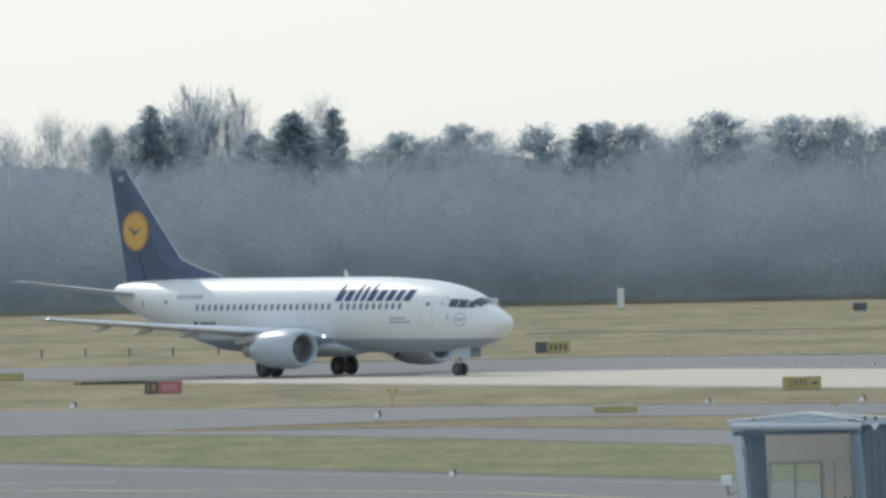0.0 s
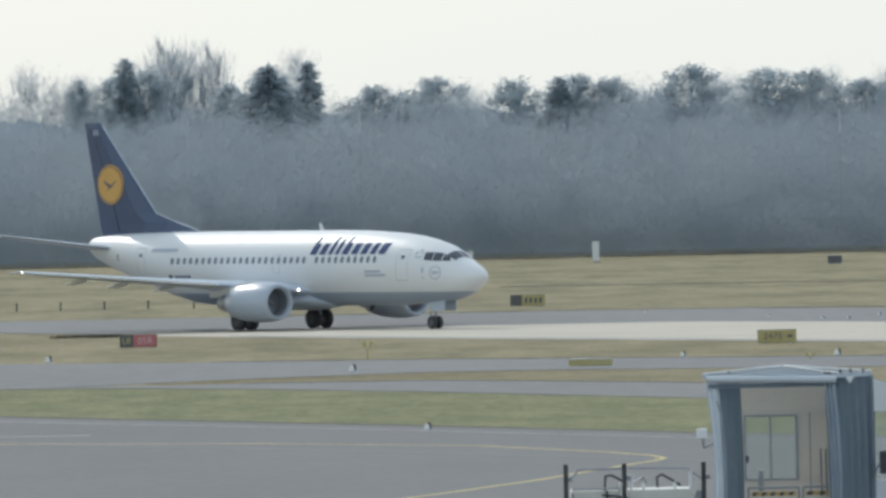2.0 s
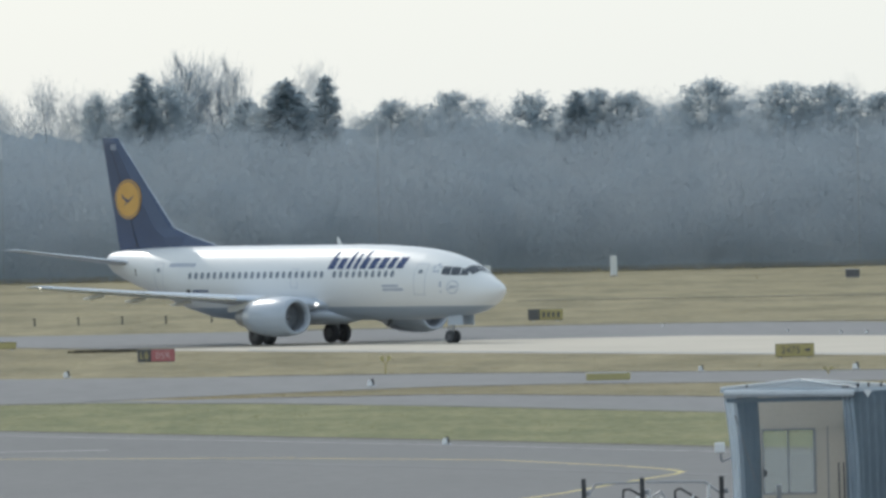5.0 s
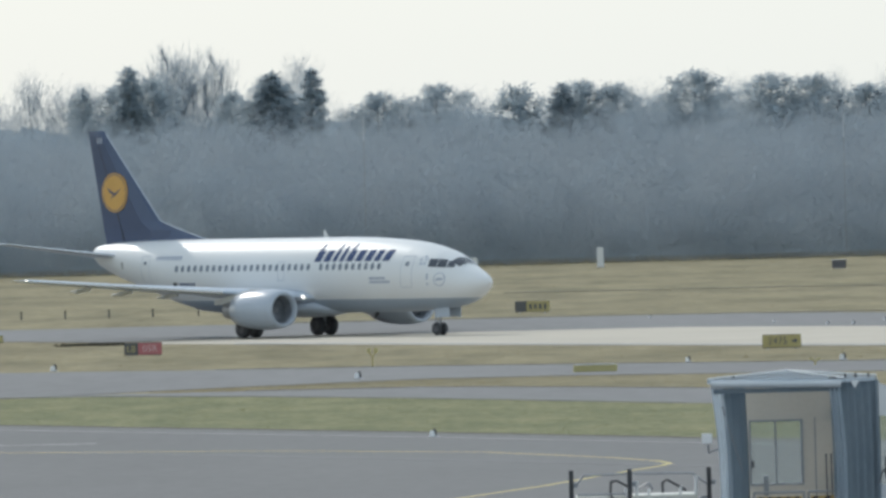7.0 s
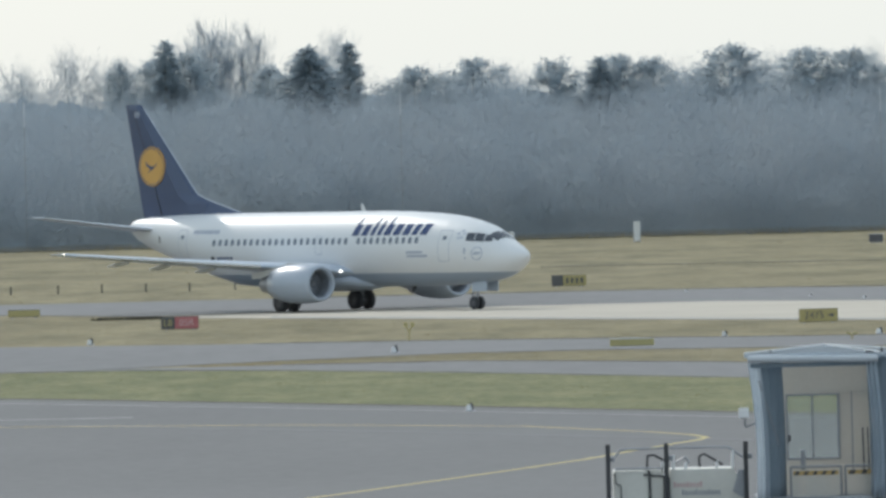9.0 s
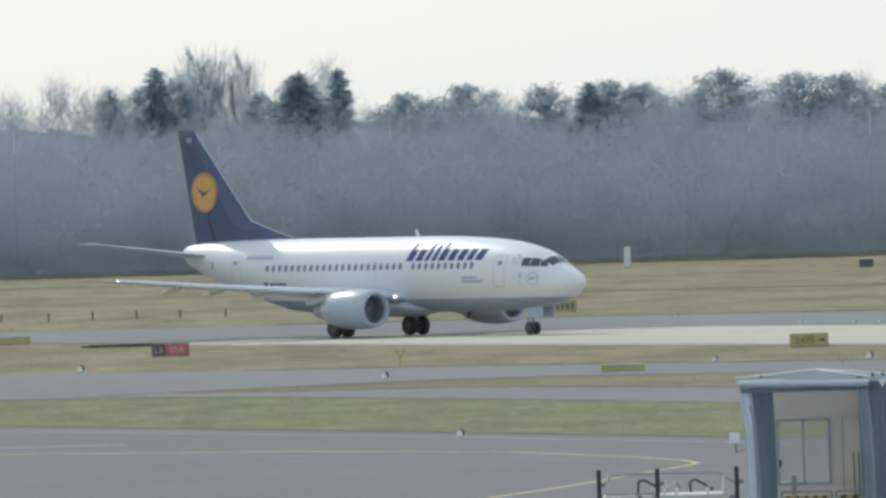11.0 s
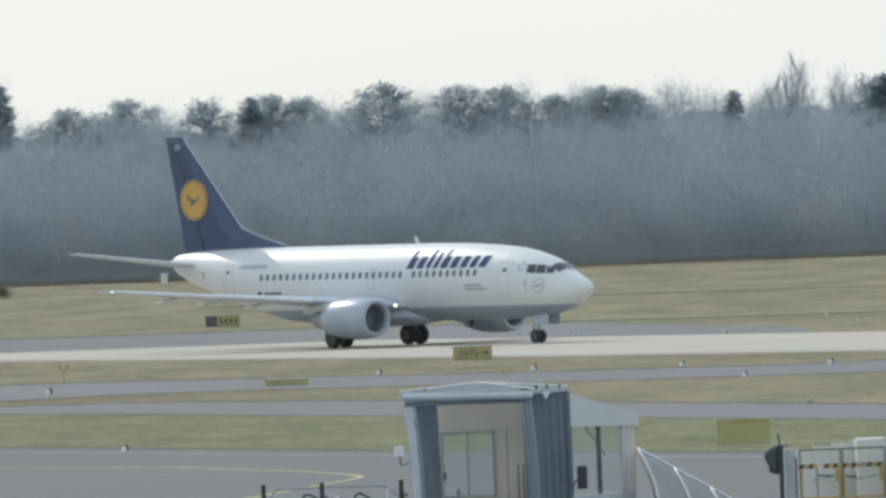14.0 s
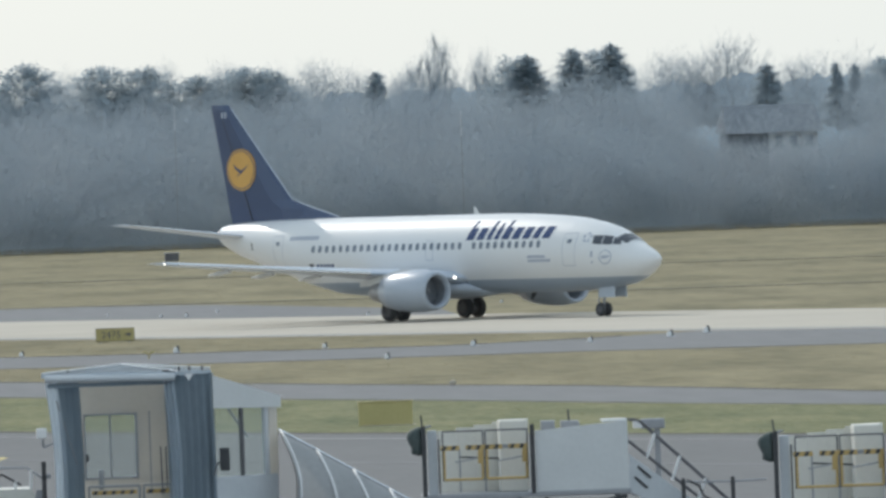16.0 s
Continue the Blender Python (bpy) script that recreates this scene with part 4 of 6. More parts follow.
def build_trees():
    rng = np.random.default_rng(11)
    kinds = {
        "spruce": [tree("spruce_tree", "pointed spruce at the wood's edge, needles tinted pale blue-grey for haze", "tree", conifer_mesh(10, 1.9, 21 + k), HAZED_NEEDLE, (0, 0, -500), (1, 1, 1), 0, "evergreens") for k in range(2)],
        "pine": [tree("pine_tree", "rounded pine in the wood, needles tinted pale blue-grey for haze", "tree", conifer_mesh(10, 2.3, 41 + k, "pine"), HAZED_NEEDLE, (0, 0, -500), (1, 1, 1), 0, "evergreens") for k in range(3)],
        "poplar": [tree("poplar_tree", "tall bare poplar with upright twigs tinted pale for haze", "tree", bare_tree_mesh(10, 1.9, 61 + k, 2000, 1.5, 0.15, 0.22), HAZED_TWIG, (0, 0, -500), (1, 1, 1), 0, "bare trees", misty_crown(9.5, 1.4, 71 + k, 5000, 0.2, 0.14)) for k in range(2)],
        "bare": [tree("bare_tree", "bare broadleaf tree with spreading twigs tinted blue-grey for haze", "tree", bare_tree_mesh(10, 3.0, 81 + k, 1500, 0.9, 0.3), HAZED_TWIG, (0, 0, -500), (1, 1, 1), 0, "bare trees", misty_crown(9.5, 2.6, 91 + k, 5500, 0.3)) for k in range(3)],
    }
    # kind, x at 1270 m, top height there, half-width factor, depth
    rows = [
        ("spruce", -21.7, 15.3, 0.95, 1268), ("pine", -19.9, 14.2, 0.75, 1270), ("pine", -22.6, 13.6, 0.6, 1271), ("poplar", -18.6, 16.4, 1.1, 1284), ("poplar", -17.4, 16.5, 1.2, 1286),
        ("poplar", -15.1, 16.0, 0.9, 1283), ("pine", -14.0, 13.0, 0.5, 1274), ("spruce", -11.0, 14.6, 1.35, 1268), ("pine", -11.0, 13.9, 0.8, 1270), ("spruce", -8.1, 14.8, 0.9, 1272),
        ("bare", -9.0, 15.7, 0.75, 1292), ("pine", -3.2, 12.6, 0.85, 1270), ("pine", 1.2, 13.1, 0.95, 1269), ("bare", 3.6, 12.8, 0.7, 1282), ("pine", 7.3, 12.9, 0.72, 1270),
        ("spruce", 10.6, 13.3, 1.0, 1269), ("pine", 12.0, 13.1, 0.8, 1271), ("pine", 14.7, 12.9, 0.8, 1271), ("pine", 20.5, 13.7, 0.85, 1268), ("bare", 23.5, 13.4, 0.9, 1284),
        ("pine", 26.1, 13.3, 0.85, 1270), ("pine", 29.4, 13.2, 0.75, 1270), ("bare", 31.0, 13.8, 0.5, 1284), ("pine", 33.5, 12.4, 0.9, 1270), ("pine", 36.9, 12.9, 0.9, 1270),
        ("pine", 38.8, 12.6, 0.8, 1271), ("poplar", 35.2, 13.6, 0.8, 1290), ("bare", 42.2, 13.6, 0.9, 1278), ("spruce", 46.6, 12.5, 0.85, 1268), ("poplar", 51.4, 14.8, 0.7, 1280),
        ("poplar", 54.5, 14.0, 0.5, 1284), ("spruce", 57.9, 13.3, 1.2, 1268), ("pine", 57.0, 12.9, 0.75, 1269), ("spruce", 61.3, 13.7, 1.0, 1268), ("spruce", 64.2, 13.9, 1.2, 1267),
        ("pine", 63.2, 13.2, 0.75, 1269), ("bare", 68.6, 13.3, 0.8, 1280), ("bare", 73.0, 14.2, 1.1, 1280), ("spruce", 75.8, 12.0, 0.9, 1270), ("bare", 78.2, 12.5, 0.8, 1278),
        ("spruce", 81.0, 11.9, 0.5, 1270), ("spruce", 82.4, 11.8, 0.5, 1270), ("pine", 84.6, 12.0, 0.8, 1270), ("spruce", 88.0, 12.6, 1.1, 1270), ("bare", -29.0, 15.0, 0.9, 1282),
        ("bare", -26.2, 14.2, 0.8, 1280), ("bare", -32.5, 14.0, 0.9, 1280), ("pine", -25.2, 13.6, 0.35, 1271), ("bare", -24.2, 13.8, 0.6, 1279), ("bare", 45.0, 12.9, 0.7, 1280),
        ("bare", 17.6, 12.7, 0.7, 1279), ("spruce", 18.9, 12.7, 0.5, 1271), ("bare", 48.6, 12.4, 0.7, 1278), ("poplar", 49.8, 13.2, 0.9, 1280), ("bare", 70.6, 13.0, 0.6, 1280),
    ]
    SPREAD = {"spruce": 2.05, "pine": 2.0, "poplar": 1.45, "bare": 1.1}
    used = set()
    for kind, x, top, wide, y in rows:
        y += 36      # behind the front of the wood
        k = int(rng.integers(len(kinds[kind])))
        first = kinds[kind][k]
        f = y / 1270
        h = 13 + (top - 13) * f
        at, turn, scale = (x * f, y, 0), float(rng.uniform(0, 360)), (wide * SPREAD[kind], wide * SPREAD[kind], h / 10)
        if (kind, k) not in used:
            used.add((kind, k))
            first.matrix_basis = pose(*at, 0, 0, turn)
            first.scale = scale
        else:
            place(first, at, turn, scale)
    for kind in kinds:
        for k, first in enumerate(kinds[kind]):
            if (kind, k) not in used:
                first.matrix_basis = pose(-50 - 5 * k, 1300, 0)
    # the mass of the wood: many bare trees and bushes in one body
    tall = [misty_crown(10, 2.8, 101 + k, 1900, 0.0) for k in range(8)]
    low = [misty_crown(4.2, 3.4, 131 + k, 1300) for k in range(4)]
    pieces = []
    for i in range(420):
        depth = i / 420
        x, y = -50 + 156 * (i * 0.618034 % 1), 1253 + 36 * depth ** 1.2 + rng.uniform(-1, 1)
        h, w, t = (7.3 + 3.2 * min(1, depth * 1.8) + rng.normal() * 0.6) / 10, rng.uniform(1.0, 1.6), rng.uniform(0, 6.28)
        if 71.0 < x < 82.5 and i % 4:
            h = min(h, 0.62)
        turn = np.array(((math.cos(t), -math.sin(t), 0), (math.sin(t), math.cos(t), 0), (0, 0, 1)))
        pieces.append((tall[i % 8] @ turn.T) * (w, w, h) + (x, y, 0))
    for i in range(300):
        x, y = -52 + 160 * (i * 0.618034 % 1), 1277 + 12 * rng.uniform()
        if 71.0 < x < 82.5:
            continue
        w, t = rng.uniform(0.8, 1.3), rng.uniform(0, 6.28)
        turn = np.array(((math.cos(t), -math.sin(t), 0), (math.sin(t), math.cos(t), 0), (0, 0, 1)))
        pieces.append((tall[(i + 3) % 8] @ turn.T) * (w, w, (10.6 + 3.6 * noise.noise((x * 0.16, 1.0, 0)) + rng.normal() * 0.8) / 10) + (x, y, 0))
    for i in range(210):
        x, y = -52 + 162 * (i * 0.618034 % 1), 1316 + 14 * rng.uniform()
        w, t = rng.uniform(0.9, 1.5), rng.uniform(0, 6.28)
        turn = np.array(((math.cos(t), -math.sin(t), 0), (math.sin(t), math.cos(t), 0), (0, 0, 1)))
        pieces.append((tall[i % 8] @ turn.T) * (w, w, (11.7 + rng.normal() * 0.5) / 10) + (x, y, 0))
    for i in range(240):
        x, y = -50 + 156 * (i * 0.618034 % 1), 1250.5 + (i % 6) * 2.2 + rng.uniform(-1, 1)
        pieces.append(low[i % 4] * (rng.uniform(1.0, 1.8), rng.uniform(0.9, 1.4), rng.uniform(0.6, 1.5)) + (x, y, -0.1))
    tagged(triangles("woodland", np.concatenate(pieces), HAZED_TWIG), "dense bare winter woodland behind the airfield, tinted blue-grey for haze", "woodland", kind="stuff")


def build_distance(name, y, height, swing, seed, label):
    """A glowing haze-coloured backdrop added behind the near trees: one long body with an uneven crest."""
    verts, faces = [], []
    n = 1400
    for i in range(n + 1):
        x = -140 + 420 * i / n
        crest = height + swing * noise.noise((x * 0.16, seed, 0)) + 0.6 * noise.noise((x * 0.35, 7.0, seed)) + 0.4 * noise.noise((x * 1.3, 2.0, seed)) + 0.45 * noise.noise((x * 3.1, 5.0, seed)) + 0.25 * noise.noise((x * 8.0, 9.0, seed))
        verts += [(x, y, 0), (x, y + 1, crest * 0.5), (x, y + 3, crest), (x, y + 6, crest * 0.8), (x, y + 8, 0)]
    for i in range(n):
        for k in range(4):
            a = 5 * i + k
            faces.append((a, a + 5, a + 6, a + 1))
    tagged(raw(name, verts, faces, HAZE_GLOW, smooth=True), label, "distance", kind="structure")


build_distance("backdrop", 1292, 7.2, 2.0, 1.0, "glowing blue-grey haze backdrop behind the front trees")
build_distance("backdrop_2", 1340, 10.7, 1.0, 3.0, "farther glowing blue-grey haze backdrop")


build_trees()


# ------------------------------------------------------------------ house behind the trees
def build_house():
    house = thing("house", "white house with a dark tiled roof among the trees", "house", pose(76.8, 1285, 0, 0, 0, 3))
    part("wall", boxed(-0.4, 3.3, -3, 3, 0, 7.0, 0.03), WHITE, house, "white rendered wall")
    part("side_wing", boxed(-3.5, -0.41, -2.6, 3, 0, 6.95, 0.03), ROOFTILE, house, "dark grey side wing")
    part("roof", loft([[(-3.8, -3.7, 6.85), (-3.8, 3.6, 6.85), (-3.5, 0.0, 8.95)], [(3.75, -3.7, 6.85), (3.75, 3.6, 6.85), (3.45, 0.0, 8.95)]]), ROOFTILE, house, "dark grey tiled roof")
    for x in (0.35, 1.45, 2.65):
        win = part("window", boxed(x - 0.28, x + 0.28, -3.05, -2.95, 5.75, 6.6, 0.02), CABINGLASS, house, "dark window")
        part("sill", boxed(x - 0.34, x + 0.34, -3.15, -2.98, 5.67, 5.74, 0.01), WHITE, win, "white sill")


build_house()


# ------------------------------------------------------------------ signs, lights and posts on the field
def sign(name, label, at, turn, w, h, panels, foot=0.18):
    """A low airfield sign: housing, faces, legs. panels: (from, to, face, words, ink, size)."""
    ob = thing(name, label, "sign", pose(*at, 0, 0, turn))
    part("housing", boxed(-w / 2, w / 2, -0.09, 0.09, foot, foot + h, 0.02), DARKSTEEL, ob, "dark sign housing")
    for x in (-w * 0.36, w * 0.36):
        part("leg", bar((x, 0, 0), (x, 0, foot + 0.02), 0.035), STEEL, ob)
    for a, b, face, words, ink, size in panels:
        f = part("face", boxed(-w / 2 + a * w + 0.012, -w / 2 + b * w - 0.012, -0.102, -0.092, foot + 0.025, foot + h - 0.025, 0.004), face, ob)
        if words:
            text("lettering", words, size, ink, ob, pose(-w / 2 + (a + b) / 2 * w, -0.106, foot + h / 2 - 0.01, 90, 0, 0))
    return ob


def arrow(parent, x, z, s, mat):
    raw("arrow", [(x - s, -0.108, z + s * 0.3), (x, -0.108, z + s * 0.3), (x, -0.108, z + s * 0.8), (x + s * 0.9, -0.108, z), (x, -0.108, z - s * 0.8), (x, -0.108, z - s * 0.3), (x - s, -0.108, z - s * 0.3)],
        [(0, 6, 5, 4, 3, 2, 1)], mat, parent, "black arrow")


def build_signs():
    sign("holding_sign", "red and black runway holding sign in dry grass", (-14.22, 856, 0), 0, 1.88, 0.63,
         [(0.0, 0.36, SIGNBLACK, "L8", SIGNYELLOW, 0.46), (0.36, 1.0, SIGNRED, "05R", PALE_RED, 0.48)], foot=0.05)
    y = sign("distance_sign", "yellow runway distance sign with black numbers", (17.24, 826, 0), 0, 1.88, 0.64, [(0.0, 1.0, SIGNYELLOW, "", SIGNBLACK, 0.5)], foot=0.08)
    text("lettering", "2475", 0.48, RIM, y, pose(-0.2, -0.106, 0.39, 90, 0, 0))
    arrow(y, 0.64, 0.40, 0.16, RIM)
    b = sign("taxiway_sign", "black and yellow taxiway sign beyond the runway", (6.15, 978, 0), 0, 2.0, 0.62, [(0.0, 0.33, SIGNBLACK, "", SIGNYELLOW, 0.4), (0.33, 1.0, SIGNYELLOW, "", SIGNBLACK, 0.4)], foot=0.12)
    for k in range(4):
        part("marking_bar", boxed(-0.18 + 0.28 * k, -0.03 + 0.28 * k, -0.108, -0.103, 0.26, 0.58), SIGNBLACK, b, "plain black bar")
    sign("taxiway_sign", "dull olive sign seen at the field's edge", (-23.4, 909, 0), 0, 1.7, 0.38, [(0.0, 1.0, OLIVE, "", SIGNBLACK, 0.4)], foot=0.1)
    low = thing("marker_board", "low yellow marker board beside the taxiway", "board", pose(7.66, 774, 0))
    part("panel", boxed(-1.0, 1.0, -0.2, 0.2, 0.02, 0.32, 0.03), OLIVE, low, "olive yellow panel")
    part("cap", boxed(-0.9, 0.86, -0.22, 0.22, 0.32, 0.36, 0.01), CREAM, low, "bright yellow upper edge")
    big = thing("marker_board", "large olive yellow board on the green verge", "board", pose(22.46, 614, -0.03))
    part("panel", boxed(-0.97, 0.97, -0.12, 0.12, 0.05, 0.88, 0.03), OLIVE, big, "olive yellow panel")
    part("cap", boxed(-0.99, 0.99, -0.14, 0.14, 0.88, 0.92, 0.01), SIGNYELLOW, big, "bright upper edge")
    part("plinth", boxed(-0.85, 1.1, -0.3, 0.25, 0.0, 0.06, 0.02), CONCRETE, big, "pale concrete plinth")
    for x in (-0.7, 0.7):
        part("leg", bar((x, 0, 0), (x, 0, 0.2), 0.04), STEEL, big)
    for x, y, h in ((12.55, 1213, 1.5), (3.58, 1216, 0.95)):
        post = thing("marker_post", "white upright marker post in the far grass", "post", pose(x, y, 0), group="marker posts")
        part("body", boxed(-0.24, 0.24, -0.15, 0.15, 0.12, h, 0.05), WHITE, post, "white post body")
        part("base", boxed(-0.32, 0.32, -0.25, 0.25, 0, 0.12, 0.03), CONCRETE, post, "grey base")
    for k, (x, y, w, h) in enumerate(((-7.8, 1174, 0.62, 0.75), (-12.9, 1182, 0.5, 0.55))):
        bush = thing("bush", "small dark leafless bush in far grass", "bush", pose(x, y, 0), group="bushes")
        (tv, tf), (cv, cf) = bare_tree_mesh(3.0, 1.2, 300 + k, 900, 0.7, 0.05)
        raw("stems", tv, tf, DARKSTEEL, bush)
        raw("twigs", cv, cf, DITCH_SOIL, bush)
        fine = triangles("fine_branching", misty_crown(3.0, 1.1, 310 + k, 2600), DITCH_SOIL)
        fine.parent = bush
        bush.scale = (w, w, h / 3.0)
    hut = thing("equipment_cabinet", "small dark equipment cabinet in the far grass", "cabinet", pose(28.5, 1170, 0))
    part("body", boxed(-0.48, 0.48, -0.4, 0.4, 0.08, 0.58, 0.05), RIM, hut, "dark cabinet body")
    part("lid", boxed(-0.54, 0.54, -0.46, 0.46, 0.58, 0.64, 0.02), STEEL, hut, "dark cabinet lid")
    part("plinth", boxed(-0.45, 0.45, -0.4, 0.4, 0, 0.08), CONCRETE, hut)
    mast = None
    for x, y, z in ((-4.2, 1249.5, 11.2), (31.0, 1249.5, 10.6), (-31.8, 1249.5, 11.0), (52.0, 1249.5, 9.4)):
        mast = thing("approach_light_mast", "thin pale mast in front of the wood", "mast", pose(x, y, 0), group="masts")
        part("pole", bar((0, 0, 0), (0, 0, z - 1.8), 0.02, 0.02), BARK, mast, "thin grey pole")
        part("head", bar((0, 0, z - 1.8), (0, 0, z), 0.045, 0.035), CABWHITE, mast, "pale upper part")


build_signs()


def build_edge_lights():
    """Low lights along the taxiway edges: base, pale body, dark head."""
    spots = [(-3.1, 771, 1.0), (-17.8, 814, 1.0), (0.2, 637.5, 0.9), (12.2, 794, 0.8), (19.3, 789, 1.0), (26.1, 786.5, 0.8), (32.6, 777.5, 0.9), (37.9, 776.5, 0.8), (41.9, 783, 1.0), (44.0, 790.4, 1.0), (27.7, 752, 0.8),
             (31.7, 886, 0.5), (21.4, 906, 0.5), (18.8, 918, 0.4), (12.5, 948, 0.4), (22.7, 903.8, 0.55), (24.7, 916.9, 0.5), (39.9, 914.1, 0.5), (39.3, 940.9, 0.5)]
    first = None
    for x, y, s in spots:
        if first is None:
            first = thing("edge_light", "small white taxiway edge light with dark head", "light", group="edge lights")
            bm = bmesh.new()
            rod(bm, (0, 0, 0), (0, 0, 0.05), 0.2, 0.18, 12)
            part("base", bm, STEEL, first, "grey base plate")
            bm = bmesh.new()
            rod(bm, (-0.06, 0, 0.04), (-0.06, 0, 0.26), 0.13, 0.08, 10)
            part("body", bm, SIGNWHITE, first, "white body")
            bm = bmesh.new()
            rod(bm, (0.07, 0, 0.05), (0.07, 0, 0.26), 0.05, 0.05, 8)
            rod(bm, (0.04, 0, 0.25), (0.04, 0, 0.34), 0.07, 0.04, 10)
            part("head", bm, DARKSTEEL, first, "dark head")
            first.matrix_basis, first.scale = pose(x, y, 0.02), (s, s, s)
        else:
            ob = copy_thing(first, pose(x, y, 0.02, 0, 0, 9 * math.sin(x)))
            ob.scale = (s, s, s)
    # thin stakes in the far grass, and a windmeter post by the taxiway
    stake = None
    for x, y in ((-23.9, 1008), (-21.3, 1008), (-18.7, 1008), (-16.1, 1007), (-13.4, 1007), (-29.5, 1008), (-26.7, 1008)):
        if stake is None:
            stake = thing("stake", "thin dark wooden stake in dry grass", "stake", pose(x, y, 0), group="stakes")
            part("shaft", bar((0, 0, 0), (0, 0, 0.46), 0.05, 0.04), DARKSTEEL, stake)
            part("tip", boxed(-0.06, 0.06, -0.03, 0.03, 0.40, 0.48, 0.01), DARKSTEEL, stake)
        else:
            copy_thing(stake, pose(x, y, 0))
    for x, y, h in ((-2.55, 806, 0.85), (17.7, 776, 0.35)):
        fork = thing("marker_stand", "rust-coloured forked marker stand in grass", "stand", pose(x, y, 0))
        part("shaft", bar((0, 0, 0), (0, 0, h * 0.6), 0.035), SIGNYELLOW, fork, "ochre shaft")
        for sgn in (-1, 1):
            part("arm", bar((0, 0, h * 0.55), (sgn * 0.16, 0, h * 0.8), 0.03), SIGNYELLOW, fork, "ochre arm")
            part("plate", boxed(sgn * 0.16 - 0.09, sgn * 0.16 + 0.09, -0.03, 0.03, h * 0.75, h, 0.01), OLIVE, fork, "ochre plate")
    stone = thing("stone", "pale stone lying in dry grass", "stone", pose(27.85, 686, 0))
    bm = bmesh.new()
    bmesh.ops.create_icosphere(bm, subdivisions=2, radius=0.13, matrix=Matrix.Diagonal((1.2, 1, 0.9, 1)) @ Matrix.Translation((0, 0, 0.1)))
    for v in bm.verts:
        v.co += v.co * 0.25 * noise.noise(v.co * 9)
    part("body", bm, CONCRETE, stone)


build_edge_lights()


# ------------------------------------------------------------------ passenger bridge
def hazard(parent, x0, x1, y, z0, z1):
    """A board with yellow and black slanting stripes."""
    part("hazard_board", boxed(x0, x1, y - 0.015, y + 0.015, z0, z1, 0.004), HAZARD_Y, parent, "yellow and black hazard board")
    n = max(2, int((x1 - x0) / 0.2))
    w = (x1 - x0) / n
    for k in range(n):
        a = x0 + k * w
        raw("hazard_stripe", [(a + 0.02, y - 0.019, z0 + 0.004), (a + w * 0.5, y - 0.019, z0 + 0.004), (a + w * 0.5 + 0.05, y - 0.019, z1 - 0.004), (a + 0.07, y - 0.019, z1 - 0.004)], [(0, 1, 2, 3)], DARKSTEEL, parent, "black stripe")


def pleated(p0, p1, z0, z1, folds, depth, sag=0.0):
    """A hanging pleated curtain along a plan line."""
    p0, p1 = Vector(p0), Vector(p1)
    d = (p1 - p0)
    n = Vector((-d.y, d.x)).normalized()
    cols = []
    steps = folds * 6
    for i in range(steps + 1):
        f = i / steps
        q = p0 + d * f + n * depth * (0.5 - 0.5 * math.cos(f * folds * 2 * math.pi))
        cols.append(q)
    rings = []
    for k in range(11):
        g = k / 10
        z = z0 + (z1 - z0) * g
        rings.append([(q.x + sag * math.sin(math.pi * g) * 0.5 + (1 - g) * sag, q.y + 0.02 * noise.noise((q.x * 3, z * 1.3, 0)), z) for q in cols])
    bm = loft(rings, closed=False, caps=False)
    got = bmesh.ops.extrude_face_region(bm, geom=bm.faces[:])["geom"]
    bmesh.ops.translate(bm, verts=[v for v in got if isinstance(v, bmesh.types.BMVert)], vec=(n.x * -0.03, n.y * -0.03, 0))
    bmesh.ops.recalc_face_normals(bm, faces=bm.faces)
    return bm


